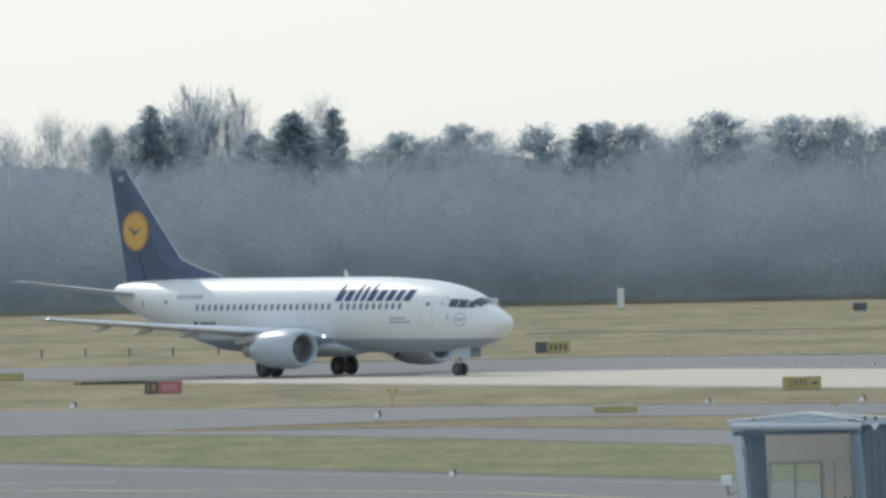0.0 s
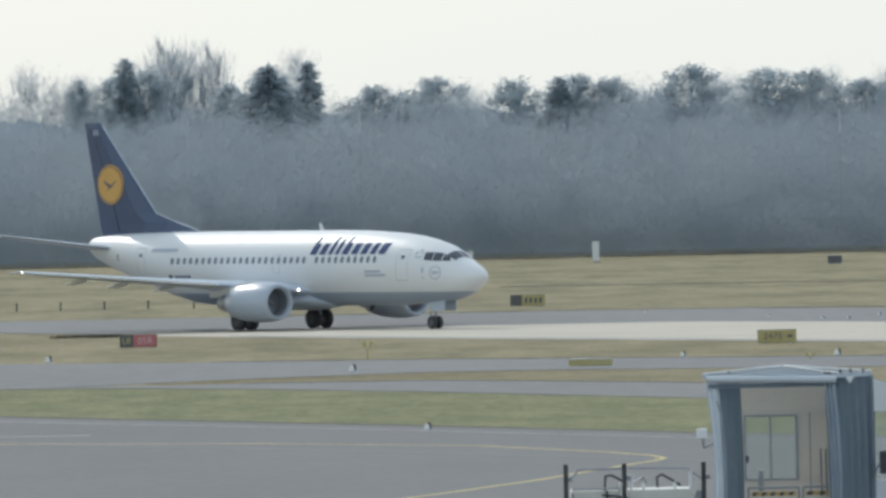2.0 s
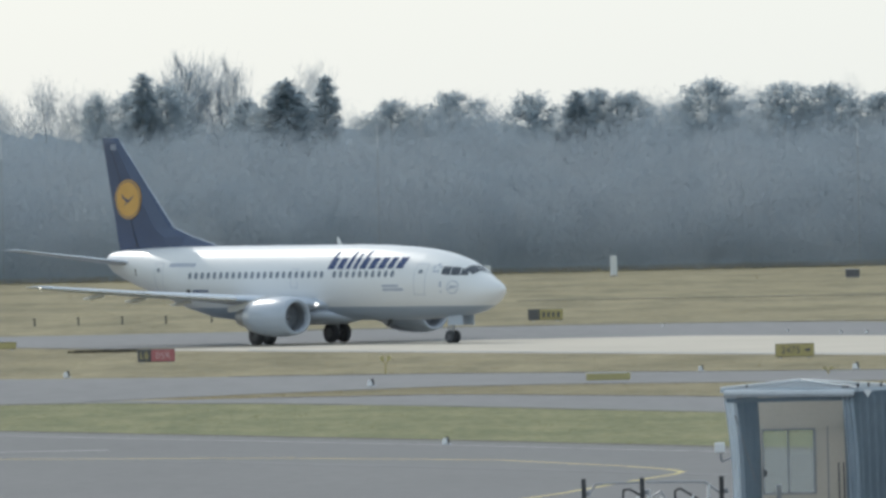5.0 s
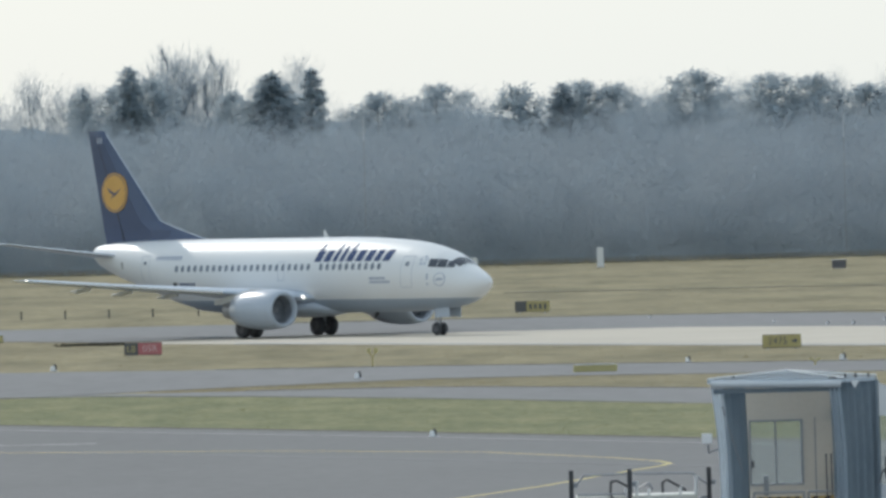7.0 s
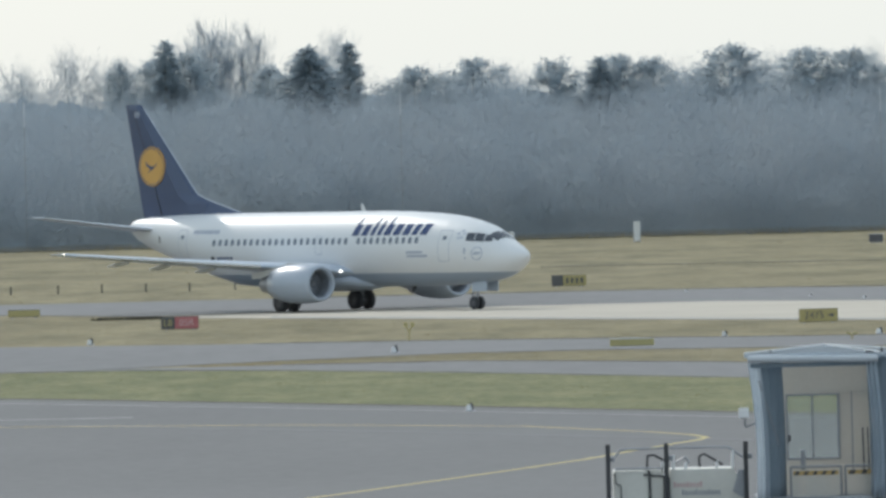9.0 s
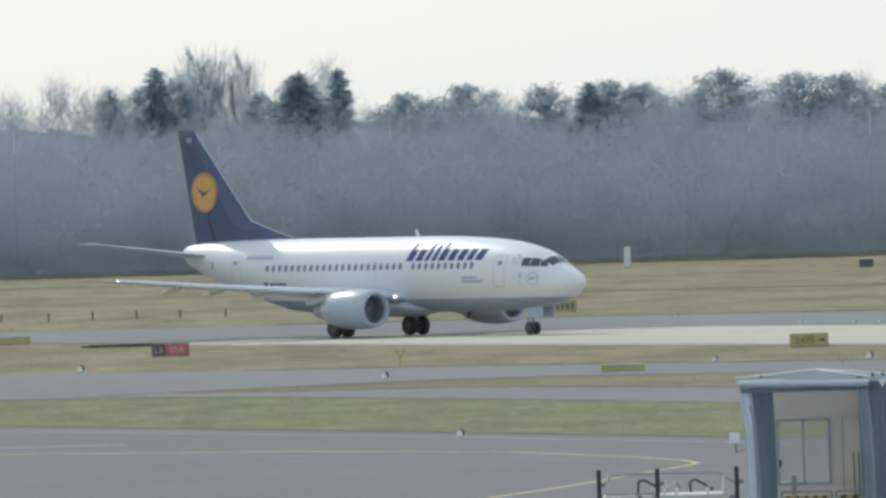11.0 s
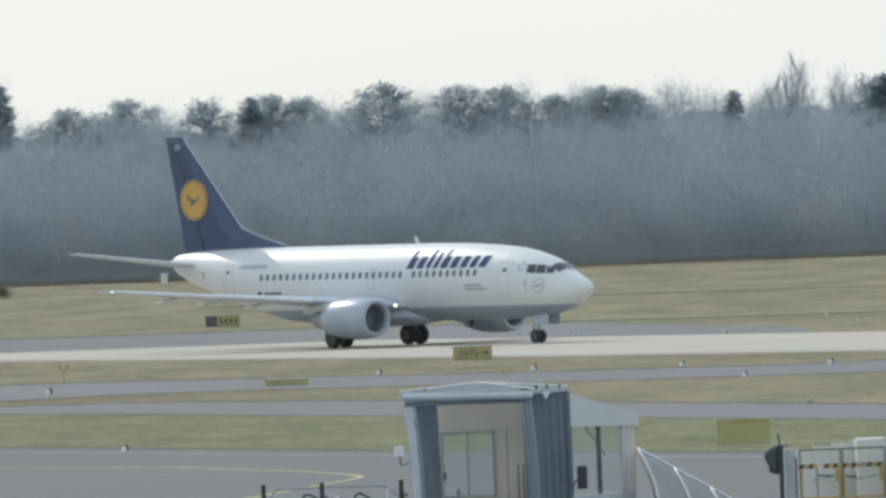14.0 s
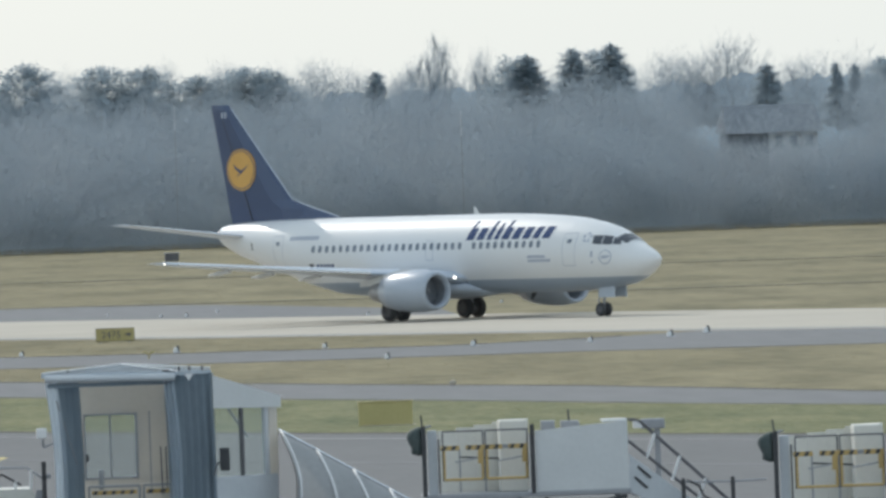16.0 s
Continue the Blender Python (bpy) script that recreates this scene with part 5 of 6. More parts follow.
def build_bridge():
    br = thing("passenger_bridge", "grey passenger boarding bridge cab with pleated blue-grey canopy", "boarding bridge", pose(0, 405, 0))
    # floor, legs
    part("floor", boxed(6.9, 12.35, 0.1, 4.6, 2.28, 2.5, 0.03), STEEL, br, "grey cab floor")
    for x in (9.2, 11.8):
        leg = part("support_leg", boxed(x - 0.18, x + 0.18, 2.4, 2.8, 0.5, 2.3, 0.03), STEEL, br, "grey steel support leg")
        bm = lathe([(-0.16, 0.2), (-0.16, 0.46), (-0.1, 0.5), (0.1, 0.5), (0.16, 0.46), (0.16, 0.2)], (x + 0.4, 2.6, 0.516), 22)
        part("wheel", bm, RUBBER, leg, "black bogie wheel", smooth=True)
    # canopy: front bar, side folds, gable roof
    canopy = part("canopy_roof", loft([[(6.66, -0.05, 5.92), (8.5, -0.05, 5.94), (9.95, -0.05, 5.87), (9.95, -0.05, 5.80), (6.66, -0.05, 5.84)],
                                       [(7.2, 1.9, 5.94), (8.62, 1.9, 6.05), (10.74, 1.6, 5.88), (10.74, 1.6, 5.80), (7.2, 1.9, 5.80)]]), CANOPYROOF, br, "pale grey canopy roof sheet")
    part("front_bar", bar((6.74, -0.1, 5.82), (9.84, -0.1, 5.76), 0.085, None, 12), CABWHITE, canopy, "pale rounded front bar")
    part("front_flap", boxed(6.8, 9.75, -0.04, 0.0, 5.60, 5.70, 0.01), BELLOWS, canopy, "dark fabric flap under the bar")
    part("roof_rim", pipe([(6.68, -0.02, 5.95), (8.62, 1.86, 6.08), (10.72, 1.56, 5.92)], 0.028), SIGNWHITE, canopy, "pale tube along the roof edge")
    part("roof_rim", pipe([(8.62, 1.86, 6.08), (9.9, -0.03, 5.90)], 0.024), CABWHITE, canopy, "pale tube across the roof")
    for x0, x1 in ((7.0, 7.42), (9.55, 9.9)):
        part("roof_fitting", boxed(x0, x1, 0.2, 0.4, 5.87, 5.94, 0.03), RIM, canopy, "dark roof fitting")
    for x in (7.1, 7.3, 9.95, 10.2, 10.5):
        part("roof_bolt", bar((x, 0.5, 5.9), (x, 0.5, 6.0), 0.03), RIM, canopy)
    raw("white_tag", [(10.05, -0.14, 5.84), (10.28, -0.14, 5.84), (10.16, -0.14, 5.66)], [(0, 2, 1)], SIGNWHITE, canopy, "small white triangle")
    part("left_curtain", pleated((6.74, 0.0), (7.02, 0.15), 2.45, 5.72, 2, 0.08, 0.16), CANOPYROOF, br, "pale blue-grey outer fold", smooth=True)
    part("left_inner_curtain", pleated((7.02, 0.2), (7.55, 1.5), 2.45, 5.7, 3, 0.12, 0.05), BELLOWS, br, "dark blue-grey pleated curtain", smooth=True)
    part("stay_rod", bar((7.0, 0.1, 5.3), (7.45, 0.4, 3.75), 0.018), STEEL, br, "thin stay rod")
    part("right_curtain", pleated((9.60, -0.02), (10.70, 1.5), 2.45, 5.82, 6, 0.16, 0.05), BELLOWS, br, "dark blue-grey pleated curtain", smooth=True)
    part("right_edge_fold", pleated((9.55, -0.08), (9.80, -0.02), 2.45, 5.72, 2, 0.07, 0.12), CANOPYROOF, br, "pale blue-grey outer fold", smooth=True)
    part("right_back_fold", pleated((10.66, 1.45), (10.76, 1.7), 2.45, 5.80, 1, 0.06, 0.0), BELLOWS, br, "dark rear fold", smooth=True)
    # back wall of the cab with a two-pane window
    y = 2.0
    wall = part("back_wall", boxed(7.5, 10.6, y, y + 0.08, 4.90, 5.75, 0.01), CABWALL, br, "beige cab back wall")
    part("back_wall_lower", boxed(7.5, 10.6, y, y + 0.08, 2.5, 3.36, 0.01), CABWALL, br, "beige cab back wall")
    part("back_wall_side", boxed(7.5, 7.68, y, y + 0.08, 3.36, 4.90, 0.01), CABWALL, br, "beige cab back wall")
    part("back_wall_panel", boxed(8.93, 10.6, y, y + 0.08, 3.36, 4.90, 0.01), CABWALL, br, "beige cab back wall")
    part("wall_panel_seam", boxed(9.22, 9.25, y - 0.012, y - 0.002, 3.0, 4.95), STEEL, br, "grey panel seam")
    win = part("window_frame", boxed(8.885, 8.945, y - 0.02, y + 0.1, 3.34, 4.92, 0.01), STEEL, br, "grey window frame")
    for x0, x1, z0, z1 in ((7.66, 7.70, 3.34, 4.92), (8.27, 8.31, 3.36, 4.90), (7.70, 8.89, 4.87, 4.91), (7.70, 8.89, 3.345, 3.39)):
        part("frame_bar", boxed(x0, x1, y - 0.018, y + 0.09, z0, z1, 0.004), STEEL, win, "grey frame bar")
    for x0, x1 in ((7.70, 8.27), (8.31, 8.89)):
        pane = part("pane", boxed(x0, x1, y + 0.03, y + 0.04, 3.39, 4.87), PANE, win, "clear window pane")
        pane.visible_shadow = False
    part("console", boxed(7.98, 8.10, y - 0.3, y - 0.1, 3.1, 3.58, 0.03), STEEL, br, "grey control lever")
    part("handle", boxed(7.70, 7.76, y - 0.1, y - 0.03, 3.78, 3.95, 0.015), DARKSTEEL, win, "dark window handle")
    for x0, x1 in ((7.72, 8.92), (9.02, 9.72)):
        gate = part("gate", pipe([(x0, 0.9, 2.5), (x0, 0.9, 3.2), (x1, 0.9, 3.2), (x1, 0.9, 2.5)], 0.03), STEEL, br, "grey tube gate")
        hazard(gate, x0 + 0.06, x1 - 0.06, 0.9, 3.0, 3.1)
        part("gate_panel", boxed(x0 + 0.04, x1 - 0.04, 0.92, 0.94, 2.5, 2.98), CABWALL, gate, "pale gate panel")
    for x in (9.48, 9.6):
        part("door_edge", bar((x, 1.0, 2.5), (x - 0.02, 1.0, 4.1), 0.018), RIM, br, "dark upright edge")
    # operator side of the cab
    m = Matrix.Translation((10.72, 1.6, 0)) @ Matrix.Rotation(radians(52), 4, "Z")
    L = 2.62
    cab = part("cab_side_panel", boxed(0, L, 0, 0.08, 2.3, 3.30, 0.02, m), CABWHITE, br, "white lower cab panel")
    part("fascia", loft([[m @ Vector(p) for p in ((0, -0.06, 4.95), (0, 0.1, 4.95), (0, 0.1, 5.74), (0, -0.06, 5.74))], [m @ Vector(p) for p in ((L + 0.1, -0.06, 4.88), (L + 0.1, 0.1, 4.88), (L + 0.1, 0.1, 5.20), (L + 0.1, -0.06, 5.16))]]), WHITE, br, "pale sloping roof fascia")
    part("cab_roof", loft([[m @ Vector(p) for p in ((0, 0.1, 5.74), (L + 0.1, 0.1, 5.19), (L + 0.1, 0.1, 5.13), (0, 0.1, 5.66))], [m @ Vector(p) for p in ((0, 2.2, 5.74), (L + 0.1, 2.2, 5.19), (L + 0.1, 2.2, 5.13), (0, 2.2, 5.66))]]), CANOPYROOF, br, "pale sloping cab roof")
    for a, b, mt, lab in ((0.0, 0.08, STEEL, "grey mullion"), (1.18, 1.26, RIM, "dark mullion"), (2.12, 2.26, CABWHITE, "white corner post"), (2.28, L, CABWALL, "grey end wall")):
        part("mullion", boxed(a, b, -0.01, 0.09, 3.30, 4.95, 0.01, m), mt, br, lab)
    for a, b in ((0.08, 1.18), (1.26, 2.12)):
        pane = part("pane", boxed(a, b, 0.04, 0.05, 3.30, 4.95, 0, m), PANE, br, "clear window pane")
        pane.visible_shadow = False
    part("diagonal_stay", bar(m @ Vector((1.35, 0.5, 4.9)), m @ Vector((2.1, 0.5, 4.2)), 0.03), STEEL, br, "thin diagonal stay")
    part("rear_wall", boxed(0, L, 2.1, 2.18, 2.4, 3.4, 0.01, m), CABWALL, br, "beige rear wall")
    mir = part("mirror", boxed(10.86, 11.10, 0.9, 1.0, 3.47, 4.02, 0.05), DARKSTEEL, br, "dark rounded mirror")
    part("mirror_arm", pipe([(10.72, 1.3, 3.35), (10.78, 1.0, 3.6), (10.86, 0.95, 3.7)], 0.025), STEEL, mir, "grey mirror arm")
    # floodlight at the front corner
    lamp = part("floodlight", boxed(6.50, 6.74, -0.1, 0.15, 4.42, 4.66, 0.04), SIGNWHITE, br, "white floodlight box")
    part("lamp_arm", pipe([(6.64, 0.0, 4.4), (6.66, 0.05, 4.2), (6.9, 0.1, 4.3)], 0.025), STEEL, lamp, "grey arm")
    # ribbed round walkway that runs down from the cab
    y0 = 3.9
    prof = lambda x: 4.30 - (x - 12.4) * 0.585
    rings = []
    for k in range(15):
        x = 12.36 + k * 0.34
        top = prof(x)
        rings.append([(x + 0.42 * math.sin(2.2 * min(1.0, 1 - math.sin(t))), y0 + 1.25 * math.cos(t), top - 1.9 + 1.9 * math.sin(t)) for t in (math.pi * q / 16 for q in range(17))])
    tube = part("walkway_shell", loft(rings, closed=False, caps=False), SHELL, br, "pale rounded walkway shell", smooth=True)
    for k in range(6):
        x = 12.42 + k * 0.86
        pts = [(x + 0.42 * math.sin(2.2 * min(1.0, 1 - math.sin(t))), y0 + 1.28 * math.cos(t), prof(x) - 1.9 + 1.93 * math.sin(t)) for t in (math.pi * q / 16 for q in range(17))]
        part("rib", pipe(pts, 0.035), SIGNWHITE, tube, "white hoop rib")
    part("ridge_rail", bar((12.36, y0, prof(12.36) + 0.03), (17.1, y0, prof(17.1) + 0.03), 0.035), METAL, tube, "pale ridge rail")
    part("walkway_floor", loft([[(12.0, y0 - 1.2, 2.4), (12.0, y0 + 1.2, 2.4), (12.0, y0 + 1.2, 2.2), (12.0, y0 - 1.2, 2.2)], [(16.2, y0 - 1.2, 0.12), (16.2, y0 + 1.2, 0.12), (16.2, y0 + 1.2, 0.02), (16.2, y0 - 1.2, 0.02)]]), STEEL, tube, "grey sloping floor")


build_bridge()


# ------------------------------------------------------------------ mobile passenger stairs
def build_stairs():
    st = thing("passenger_stairs", "white mobile passenger stairs with yellow gates", "boarding stairs", pose(16.66, 430, 0), group="passenger stairs")
    part("chassis", boxed(0.3, 8.6, -0.1, 2.1, 0.45, 0.75, 0.04), STEEL, st, "grey chassis")
    for x in (1.2, 7.4):
        for y in (0.0, 1.9):
            bm = lathe([(-0.14, 0.16), (-0.14, 0.36), (0, 0.42), (0.14, 0.36), (0.14, 0.16)], (0, 0, 0), 18)
            bmesh.ops.transform(bm, verts=bm.verts, matrix=Matrix.Translation((x, y, 0.436)) @ Matrix.Rotation(math.pi / 2, 4, "Z"))
            part("wheel", bm, RUBBER, st, "black wheel", smooth=True)
    for x in (0.6, 2.4, 4.9):
        part("support", boxed(x - 0.07, x + 0.07, 0.9, 1.04, 0.75, 2.0, 0.01), STEEL, st, "grey support")
    part("platform", boxed(0.0, 5.2, -0.15, 2.1, 1.95, 2.10, 0.03), STEEL, st, "grey platform deck")
    part("under_frame", pipe([(3.0, -0.12, 1.9), (3.4, -0.12, 1.72), (4.6, -0.12, 1.80), (5.1, -0.12, 1.9)], 0.06), DARKSTEEL, st, "dark hydraulic frame")
    for x, y, nm in ((0.0, -0.18, "front_post"), (2.74, -0.18, "rear_post")):
        part(nm, boxed(x - 0.055, x + 0.055, y - 0.05, y + 0.05, 2.05, 3.80 + 0.04 * (x == 0), 0.02), DARKSTEEL, st, "black upright post")
    part("aerial", bar((-0.02, -0.18, 3.8), (-0.06, -0.18, 4.12), 0.02), DARKSTEEL, st, "thin dark rod")
    rings = []
    for z, out, w in ((3.10, 0.10, 0.10), (3.16, 0.27, 0.17), (3.30, 0.26, 0.19), (3.42, 0.33, 0.20), (3.56, 0.38, 0.21), (3.68, 0.35, 0.20), (3.76, 0.27, 0.17), (3.82, 0.10, 0.10)):
        rings.append([(-0.05 - out * (0.5 + 0.5 * math.cos(q)), -0.05 + w * math.sin(q), z) for q in (2 * math.pi * k / 14 for k in range(14))])
    part("bumper", loft(rings), BUMPER, st, "sagging dark green rubber bumper", smooth=True)
    part("bumper_arm", bar((-0.2, 0, 3.76), (0.2, 0, 3.84), 0.03), STEEL, st, "grey arm")
    part("front_column", boxed(0.10, 0.34, 0.0, 0.2, 2.1, 3.72, 0.03), CABWHITE, st, "white column")
    part("front_column_bar", boxed(0.36, 0.40, -0.1, -0.05, 2.1, 3.5, 0.01), DARKSTEEL, st, "dark strip")
    # far side panels of the platform, each a sheet
    for k in range(5):
        x = 0.45 + k * 0.46
        part("side_sheet", boxed(x, x + 0.455, 1.95, 1.99, 2.1, 3.66 + 0.06 * k, 0.006), CREAM, st, "white side sheet")
    part("inner_box", boxed(1.95, 2.66, 0.6, 1.8, 2.1, 3.9, 0.06), CREAM, st, "white inner cabin")
    part("inner_stripe", boxed(1.95, 2.66, 0.585, 0.598, 3.2, 3.3), STEEL, st, "grey band")
    for x0, x1 in ((0.48, 1.5), (1.56, 2.62)):
        gate = part("gate", pipe([(x0, 0.0, 2.42), (x0, 0.0, 3.68), (x1, 0.0, 3.68), (x1, 0.0, 2.42)], 0.022), RIM, st, "dark tube gate")
        part("yellow_frame", pipe([(x0 + 0.03, -0.03, 3.2), (x0 + 0.03, -0.03, 2.46), (x1 - 0.03, -0.03, 2.46), (x1 - 0.03, -0.03, 3.2)], 0.034), HAZARD_Y, gate, "orange-yellow tube frame")
        hazard(gate, x0 - 0.06, x0 + 0.42, -0.03, 3.2, 3.32)
        hazard(gate, x0 + 0.58, x1, -0.03, 3.2, 3.32)
        part("mesh_bar", pipe([(x0 + 0.3, -0.01, 2.9), (x0 + 0.95, -0.01, 3.0)], 0.02), STEEL, gate, "grey bar")
        part("latch", boxed(x1 - 0.14, x1 - 0.06, -0.08, -0.02, 2.85, 3.2, 0.02), HAZARD_Y, gate, "yellow latch")
    for x in (0.95, 1.6, 2.1):
        part("inner_rail", bar((x, 1.2, 2.1), (x, 1.2, 3.2), 0.025), STEEL, st, "grey upright")
    part("inner_rail", bar((0.95, 1.2, 3.0), (2.1, 1.2, 2.92), 0.025), DARKSTEEL, st, "dark rail")
    # big white side panel
    part("side_panel", loft([[(2.82, -0.14, 2.02), (2.82, 0.0, 2.02), (2.82, 0.0, 3.62), (2.82, -0.14, 3.62)], [(5.16, -0.14, 2.02), (5.16, 0.0, 2.02), (5.16, 0.0, 3.80), (5.16, -0.14, 3.80)]]), WHITE, st, "large plain white side panel")
    part("top_sheet", boxed(4.55, 5.16, 0.05, 1.2, 3.78, 3.84, 0.01), WHITE, st, "white top sheet")
    for x0, x1, z1 in ((3.0, 3.35, 3.86), (3.5, 3.95, 3.84), (3.75, 3.98, 3.8)):
        part("top_fitting", boxed(x0, x1, 0.3, 0.7, 3.6, z1, 0.04), STEEL, st, "grey fitting on top")
    part("beacon", bar((3.72, 0.4, 3.7), (3.70, 0.4, 4.12), 0.025), DARKSTEEL, st, "thin dark rod")
    # the flight of steps
    ang = 0.83
    run, rise = 0.25, 0.22
    part("stringer", loft([[(5.18, -0.1, 2.0), (5.18, -0.02, 2.0), (5.18, -0.02, 2.95), (5.18, -0.1, 2.95)], [(7.9, -0.1, 0.5), (7.9, -0.02, 0.5), (7.9, -0.02, 0.85), (7.9, -0.1, 0.85)]]), CABWHITE, st, "pale stair stringer")
    part("stringer_far", loft([[(5.18, 1.92, 2.0), (5.18, 2.0, 2.0), (5.18, 2.0, 2.7), (5.18, 1.92, 2.7)], [(7.9, 1.92, 0.5), (7.9, 2.0, 0.5), (7.9, 2.0, 0.85), (7.9, 1.92, 0.85)]]), CABWHITE, st, "pale stair stringer")
    for k in range(9):
        part("step", boxed(5.25 + k * run * 1.15, 5.6 + k * run * 1.15, -0.02, 1.92, 2.05 - (k + 1) * 0.165, 2.09 - (k + 1) * 0.165, 0.008), STEEL, st)
    for off in (0.0, -0.62):
        for y in (-0.08, 1.95):
            part("handrail", pipe([(5.2, y, 3.80 + off), (5.5, y, 3.78 + off), (8.0, y, 1.40 + off * 0.9)] if off == 0 else [(5.18, y, 3.30), (8.0, y, 0.88)], 0.022), RIM, st, "dark handrail")
    for k in range(4):
        x = 5.85 + k * 0.62
        z = 3.78 - (x - 5.5) * 0.952
        part("baluster", bar((x, -0.08, z), (x - 0.22, -0.08, z - 0.6), 0.04), SIGNWHITE, st, "white baluster")
    for k in range(2):
        part("vent", boxed(5.3 + 0.12 * k, 5.75 + 0.1 * k, -0.125, -0.105, 2.55 - 0.25 * k, 2.62 - 0.25 * k, 0.01, Matrix.Translation((5.4, 0, 2.5)) @ Matrix.Rotation(0.75, 4, "Y") @ Matrix.Translation((-5.4, 0, -2.5))), DARKSTEEL, st, "dark vent")
    lamp = part("floodlight_post", boxed(5.95, 6.10, 2.1, 2.2, 0.75, 3.62, 0.02), STEEL, st, "grey lamp post")
    part("floodlight", boxed(5.62, 6.22, 1.95, 2.3, 3.52, 3.78, 0.05), STEEL, lamp, "grey floodlight housing")
    part("floodlight_glass", boxed(5.42, 5.66, 1.95, 2.3, 3.55, 3.76, 0.05), SIGNWHITE, lamp, "white floodlight front")
    # guard rail at the foot
    for x in (6.5, 7.75):
        part("foot_post", boxed(x - 0.05, x + 0.05, -0.65, -0.55, 0.7, 2.3, 0.02), DARKSTEEL, st, "black foot post")
    part("foot_rail", pipe([(6.5, -0.6, 2.2), (7.75, -0.6, 2.18), (8.6, -0.6, 2.2)], 0.025), STEEL, st, "grey foot rail")
    part("foot_loop", pipe([(6.6, -0.6, 2.25), (6.9, -0.6, 2.1), (7.0, -0.6, 1.85), (7.25, -0.6, 1.7)], 0.03), DARKSTEEL, st, "dark bent rail")
    part("foot_frame", boxed(6.4, 8.6, -0.65, -0.1, 0.62, 0.72, 0.02), STEEL, st, "grey frame")
    copy_thing(st, pose(24.36, 410, 0))
    # a second kind, seen from its rear
    low = thing("passenger_stairs", "white mobile stairs with black posts and bent rails", "boarding stairs", pose(3.39, 408, 0), group="passenger stairs")
    part("body", boxed(0.12, 1.32, 0.25, 2.2, 0.6, 3.16, 0.05), CREAM, low, "cream white left section")
    part("front_panel", loft([[(1.48, 0.12, 0.6), (3.25, 0.12, 0.6), (3.25, 0.12, 2.75), (2.98, 0.12, 3.16), (1.48, 0.12, 3.16)], [(1.48, 2.2, 0.6), (3.25, 2.2, 0.6), (3.25, 2.2, 2.75), (2.98, 2.2, 3.16), (1.48, 2.2, 3.16)]]), CREAM, low, "cream white panel with a cut corner")
    part("inner_gap", boxed(1.33, 1.47, 0.4, 2.1, 0.6, 3.0, 0.02), STEEL, low, "grey inner gap")
    part("hose", pipe([(0.15, 0.2, 3.1), (0.18, 0.2, 2.85), (0.3, 0.2, 2.8), (0.3, 0.2, 2.2)], 0.015), DARKSTEEL, low, "thin dark hose")
    part("lever", pipe([(0.98, 0.2, 3.15), (1.0, 0.2, 2.2)], 0.03), DARKSTEEL, low, "dark lever")
    part("lever_arm", pipe([(0.85, 0.2, 3.05), (1.35, 0.2, 3.0)], 0.025), DARKSTEEL, low, "dark lever arm")
    for x0, n, z, mt, lab in ((1.56, 9, 2.73, PALE_RED, "pale red plain bar"), (1.76, 12, 2.54, STEEL, "grey plain bar")):
        for k in range(n):
            part("name_bar", boxed(x0 + k * 0.078, x0 + k * 0.078 + 0.05, 0.105, 0.118, z, z + 0.10 + 0.03 * (k % 4 == 0)), mt, low, lab)
    part("corner_plate", loft([[(2.98, 0.05, 2.6), (3.30, 0.05, 2.4), (3.30, 0.05, 3.12), (3.12, 0.05, 3.12)], [(2.98, 0.1, 2.6), (3.30, 0.1, 2.4), (3.30, 0.1, 3.12), (3.12, 0.1, 3.12)]]), STEEL, low, "grey corner plate")
    for x in (0.7, 2.6):
        bm = lathe([(-0.14, 0.16), (-0.14, 0.36), (0, 0.42), (0.14, 0.36), (0.14, 0.16)], (0, 0, 0), 18)
        bmesh.ops.transform(bm, verts=bm.verts, matrix=Matrix.Translation((x, 0.5, 0.436)) @ Matrix.Rotation(math.pi / 2, 4, "Z"))
        part("wheel", bm, RUBBER, low, "black wheel", smooth=True)
    for x in (0.0, 1.40, 3.30):
        part("post", boxed(x - 0.055, x + 0.055, -0.05, 0.05, 0.6, 3.80, 0.02), DARKSTEEL, low, "black upright post")
        part("post_clamp", boxed(x + 0.05, x + 0.16, 0.0, 0.1, 3.38, 3.5, 0.02), STEEL, low, "pale clamp")
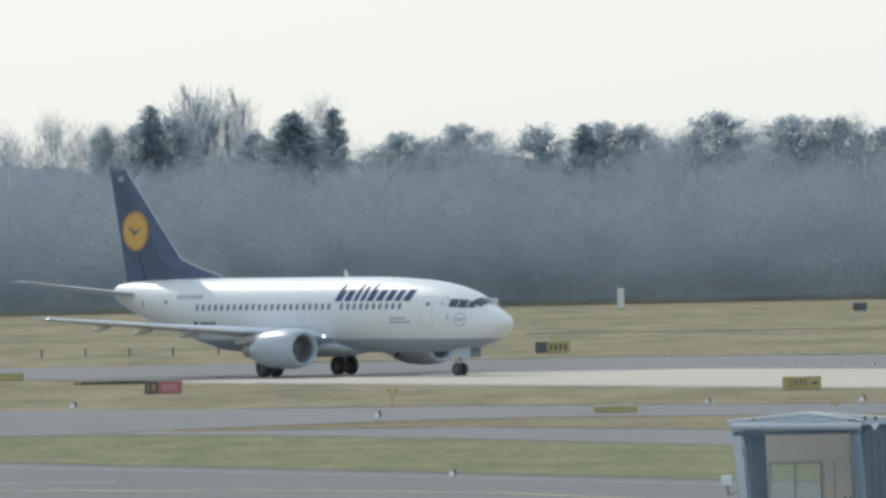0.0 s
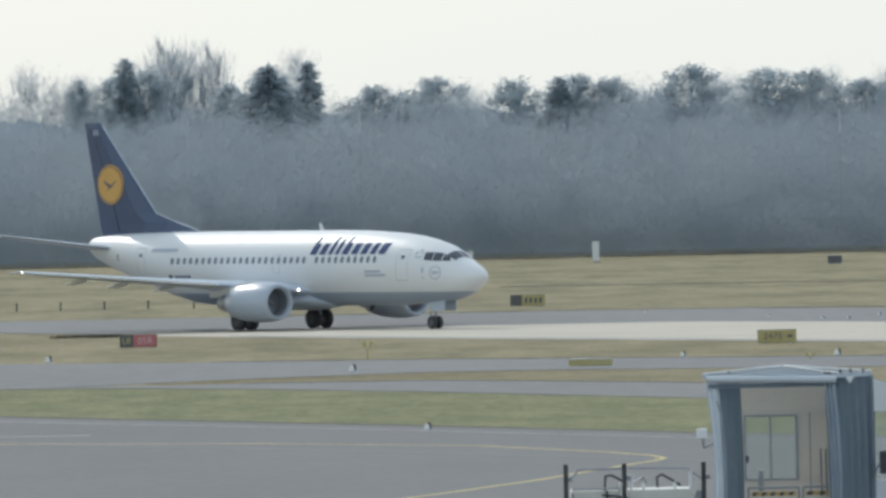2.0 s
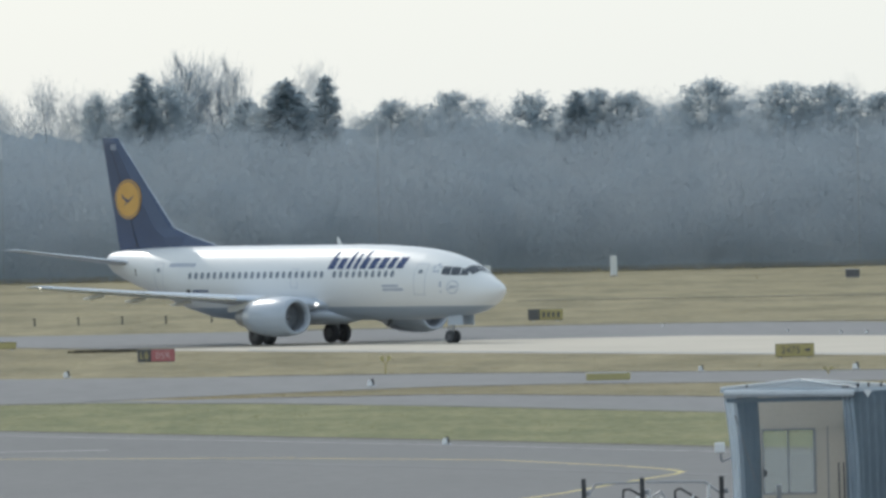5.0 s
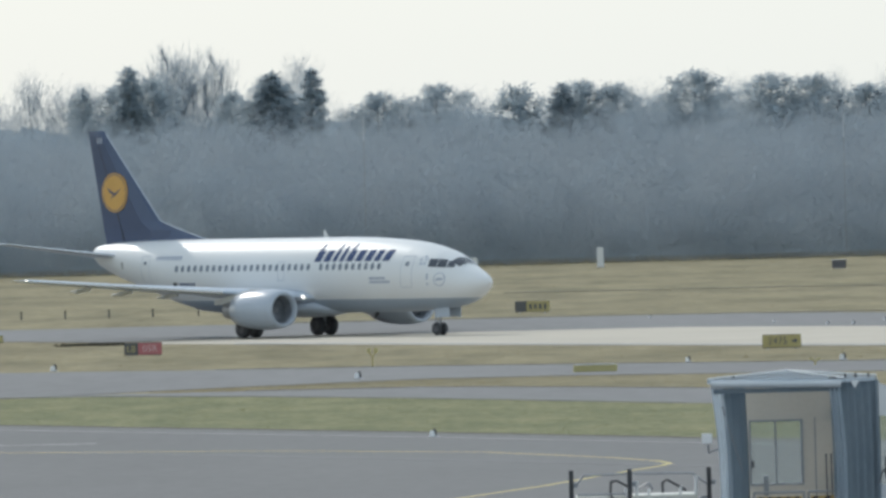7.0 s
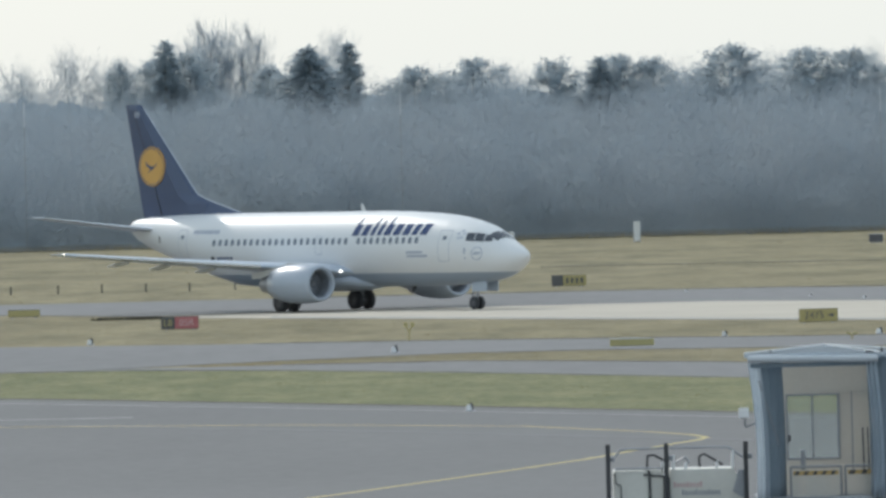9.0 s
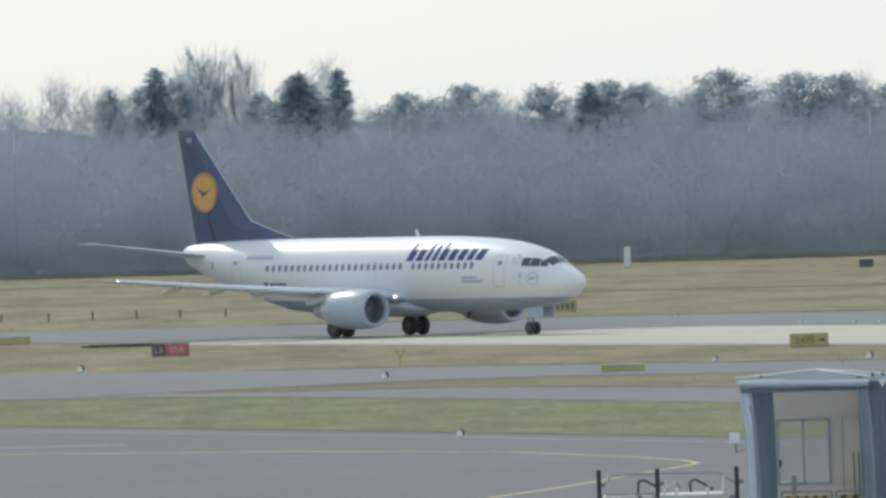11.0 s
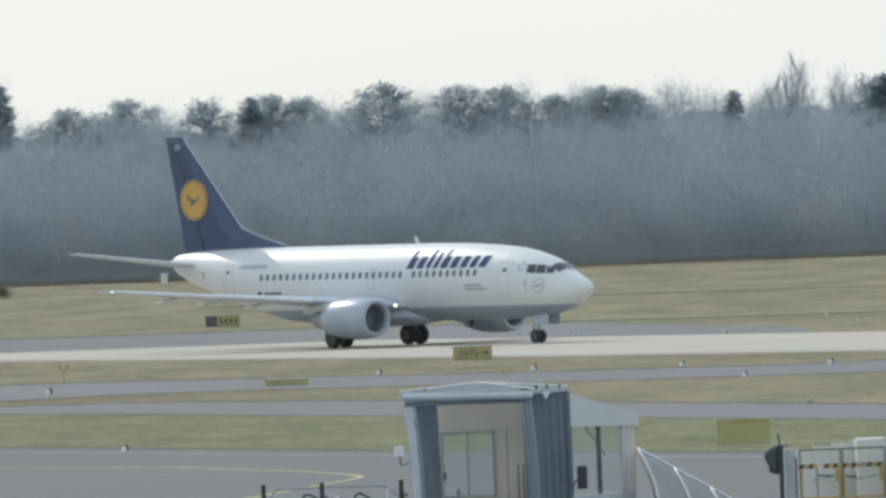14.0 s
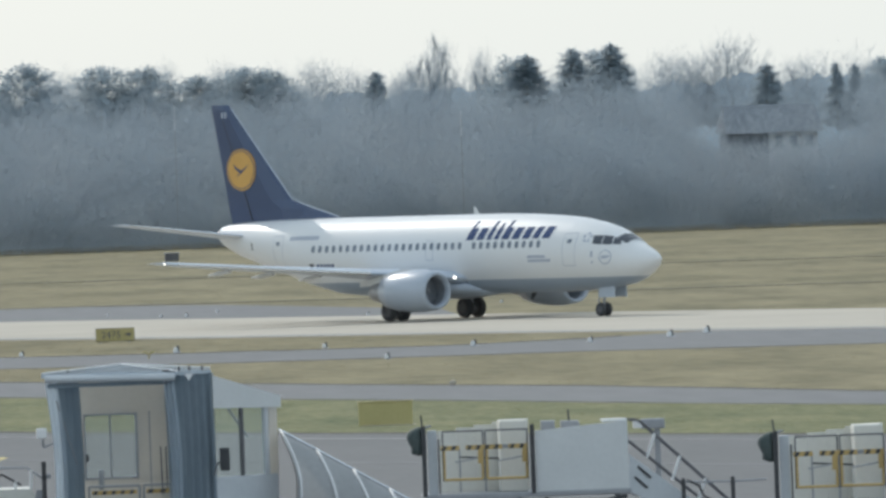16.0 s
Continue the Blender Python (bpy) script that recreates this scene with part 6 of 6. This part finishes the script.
    for pts, mt in (([(0.1, 0.3, 3.4), (0.3, 0.3, 3.66), (1.35, 0.3, 3.68)], STEEL), ([(1.5, 0.3, 3.68), (2.9, 0.3, 3.66), (3.25, 0.3, 3.4)], STEEL), ([(0.93, 0.25, 3.15), (0.95, 0.25, 3.5), (1.1, 0.25, 3.52), (1.35, 0.25, 3.38)], DARKSTEEL),
                    ([(1.6, 0.3, 3.3), (1.85, 0.3, 3.45), (1.95, 0.3, 3.3)], STEEL), ([(2.2, 0.25, 3.2), (2.18, 0.25, 3.45), (2.3, 0.25, 3.52), (2.75, 0.25, 3.25)], DARKSTEEL), ([(0.15, 0.2, 3.2), (1.3, 0.2, 3.2)], STEEL)):
        part("bent_rail", pipe(pts, 0.028), mt, low, "bent tube rail")
    for x, z in ((1.56, 3.5), (1.85, 3.32), (2.6, 3.35), (2.98, 3.6), (1.3, 3.34)):
        part("upright", bar((x, 0.25, 3.15), (x + 0.02, 0.25, z), 0.035), SIGNWHITE, low, "short white upright")


build_stairs()

shift_edge = lambda pts, d: [(x, y + d) for x, y in pts]
grass_tufts("verge_grass", 6000, APRON_EDGE, TWY_NEAR, 0.04, GREEN_BLADES, "short green and dry grass blades on the verge", (-20, 48))
grass_tufts("middle_grass", 5000, LINK_FAR, RWY_NEAR, 0.035, BLADES, "short dry grass blades beside the runway", (-24, 36))
grass_tufts("inner_grass", 5000, TWY_FAR, LINK_NEAR, 0.035, BLADES, "short dry grass blades between the taxiways", (-12, 54))
grass_tufts("far_grass", 9000, DITCH, 1250.0, 0.045, BLADES, "dry grass blades before the wood", (-38, 92))
grass_tufts("edge_weeds", 150, [(-22, 894), (-14, 894)], [(-22, 900), (-14, 900)], 0.12, JOINT, "dark weeds where the runway begins", (-19.3, -16.0))


def motions():
    c, s = math.cos(radians(HEADING)), math.sin(radians(HEADING))
    walk(AIRLINER, [(t, pose(START.x + d * c, START.y - d * s, START.z, 0, 0, -HEADING)) for t, d in ROLL])
    times = [0.0, 8.7] + [8.7 + k / 30 for k in range(1, 220)]
    ts, ds = zip(*ROLL)
    for wheel, r in WHEELS:
        angle, last, rows = 0.0, 0.0, []
        for t in times:
            d = float(np.interp(t, ts, ds))
            angle += min(80.0, math.degrees((d - last) / r))
            last = d
            rows.append((t, pose(*wheel.location, 0, angle, 0)))
        walk(wheel, rows)


motions()
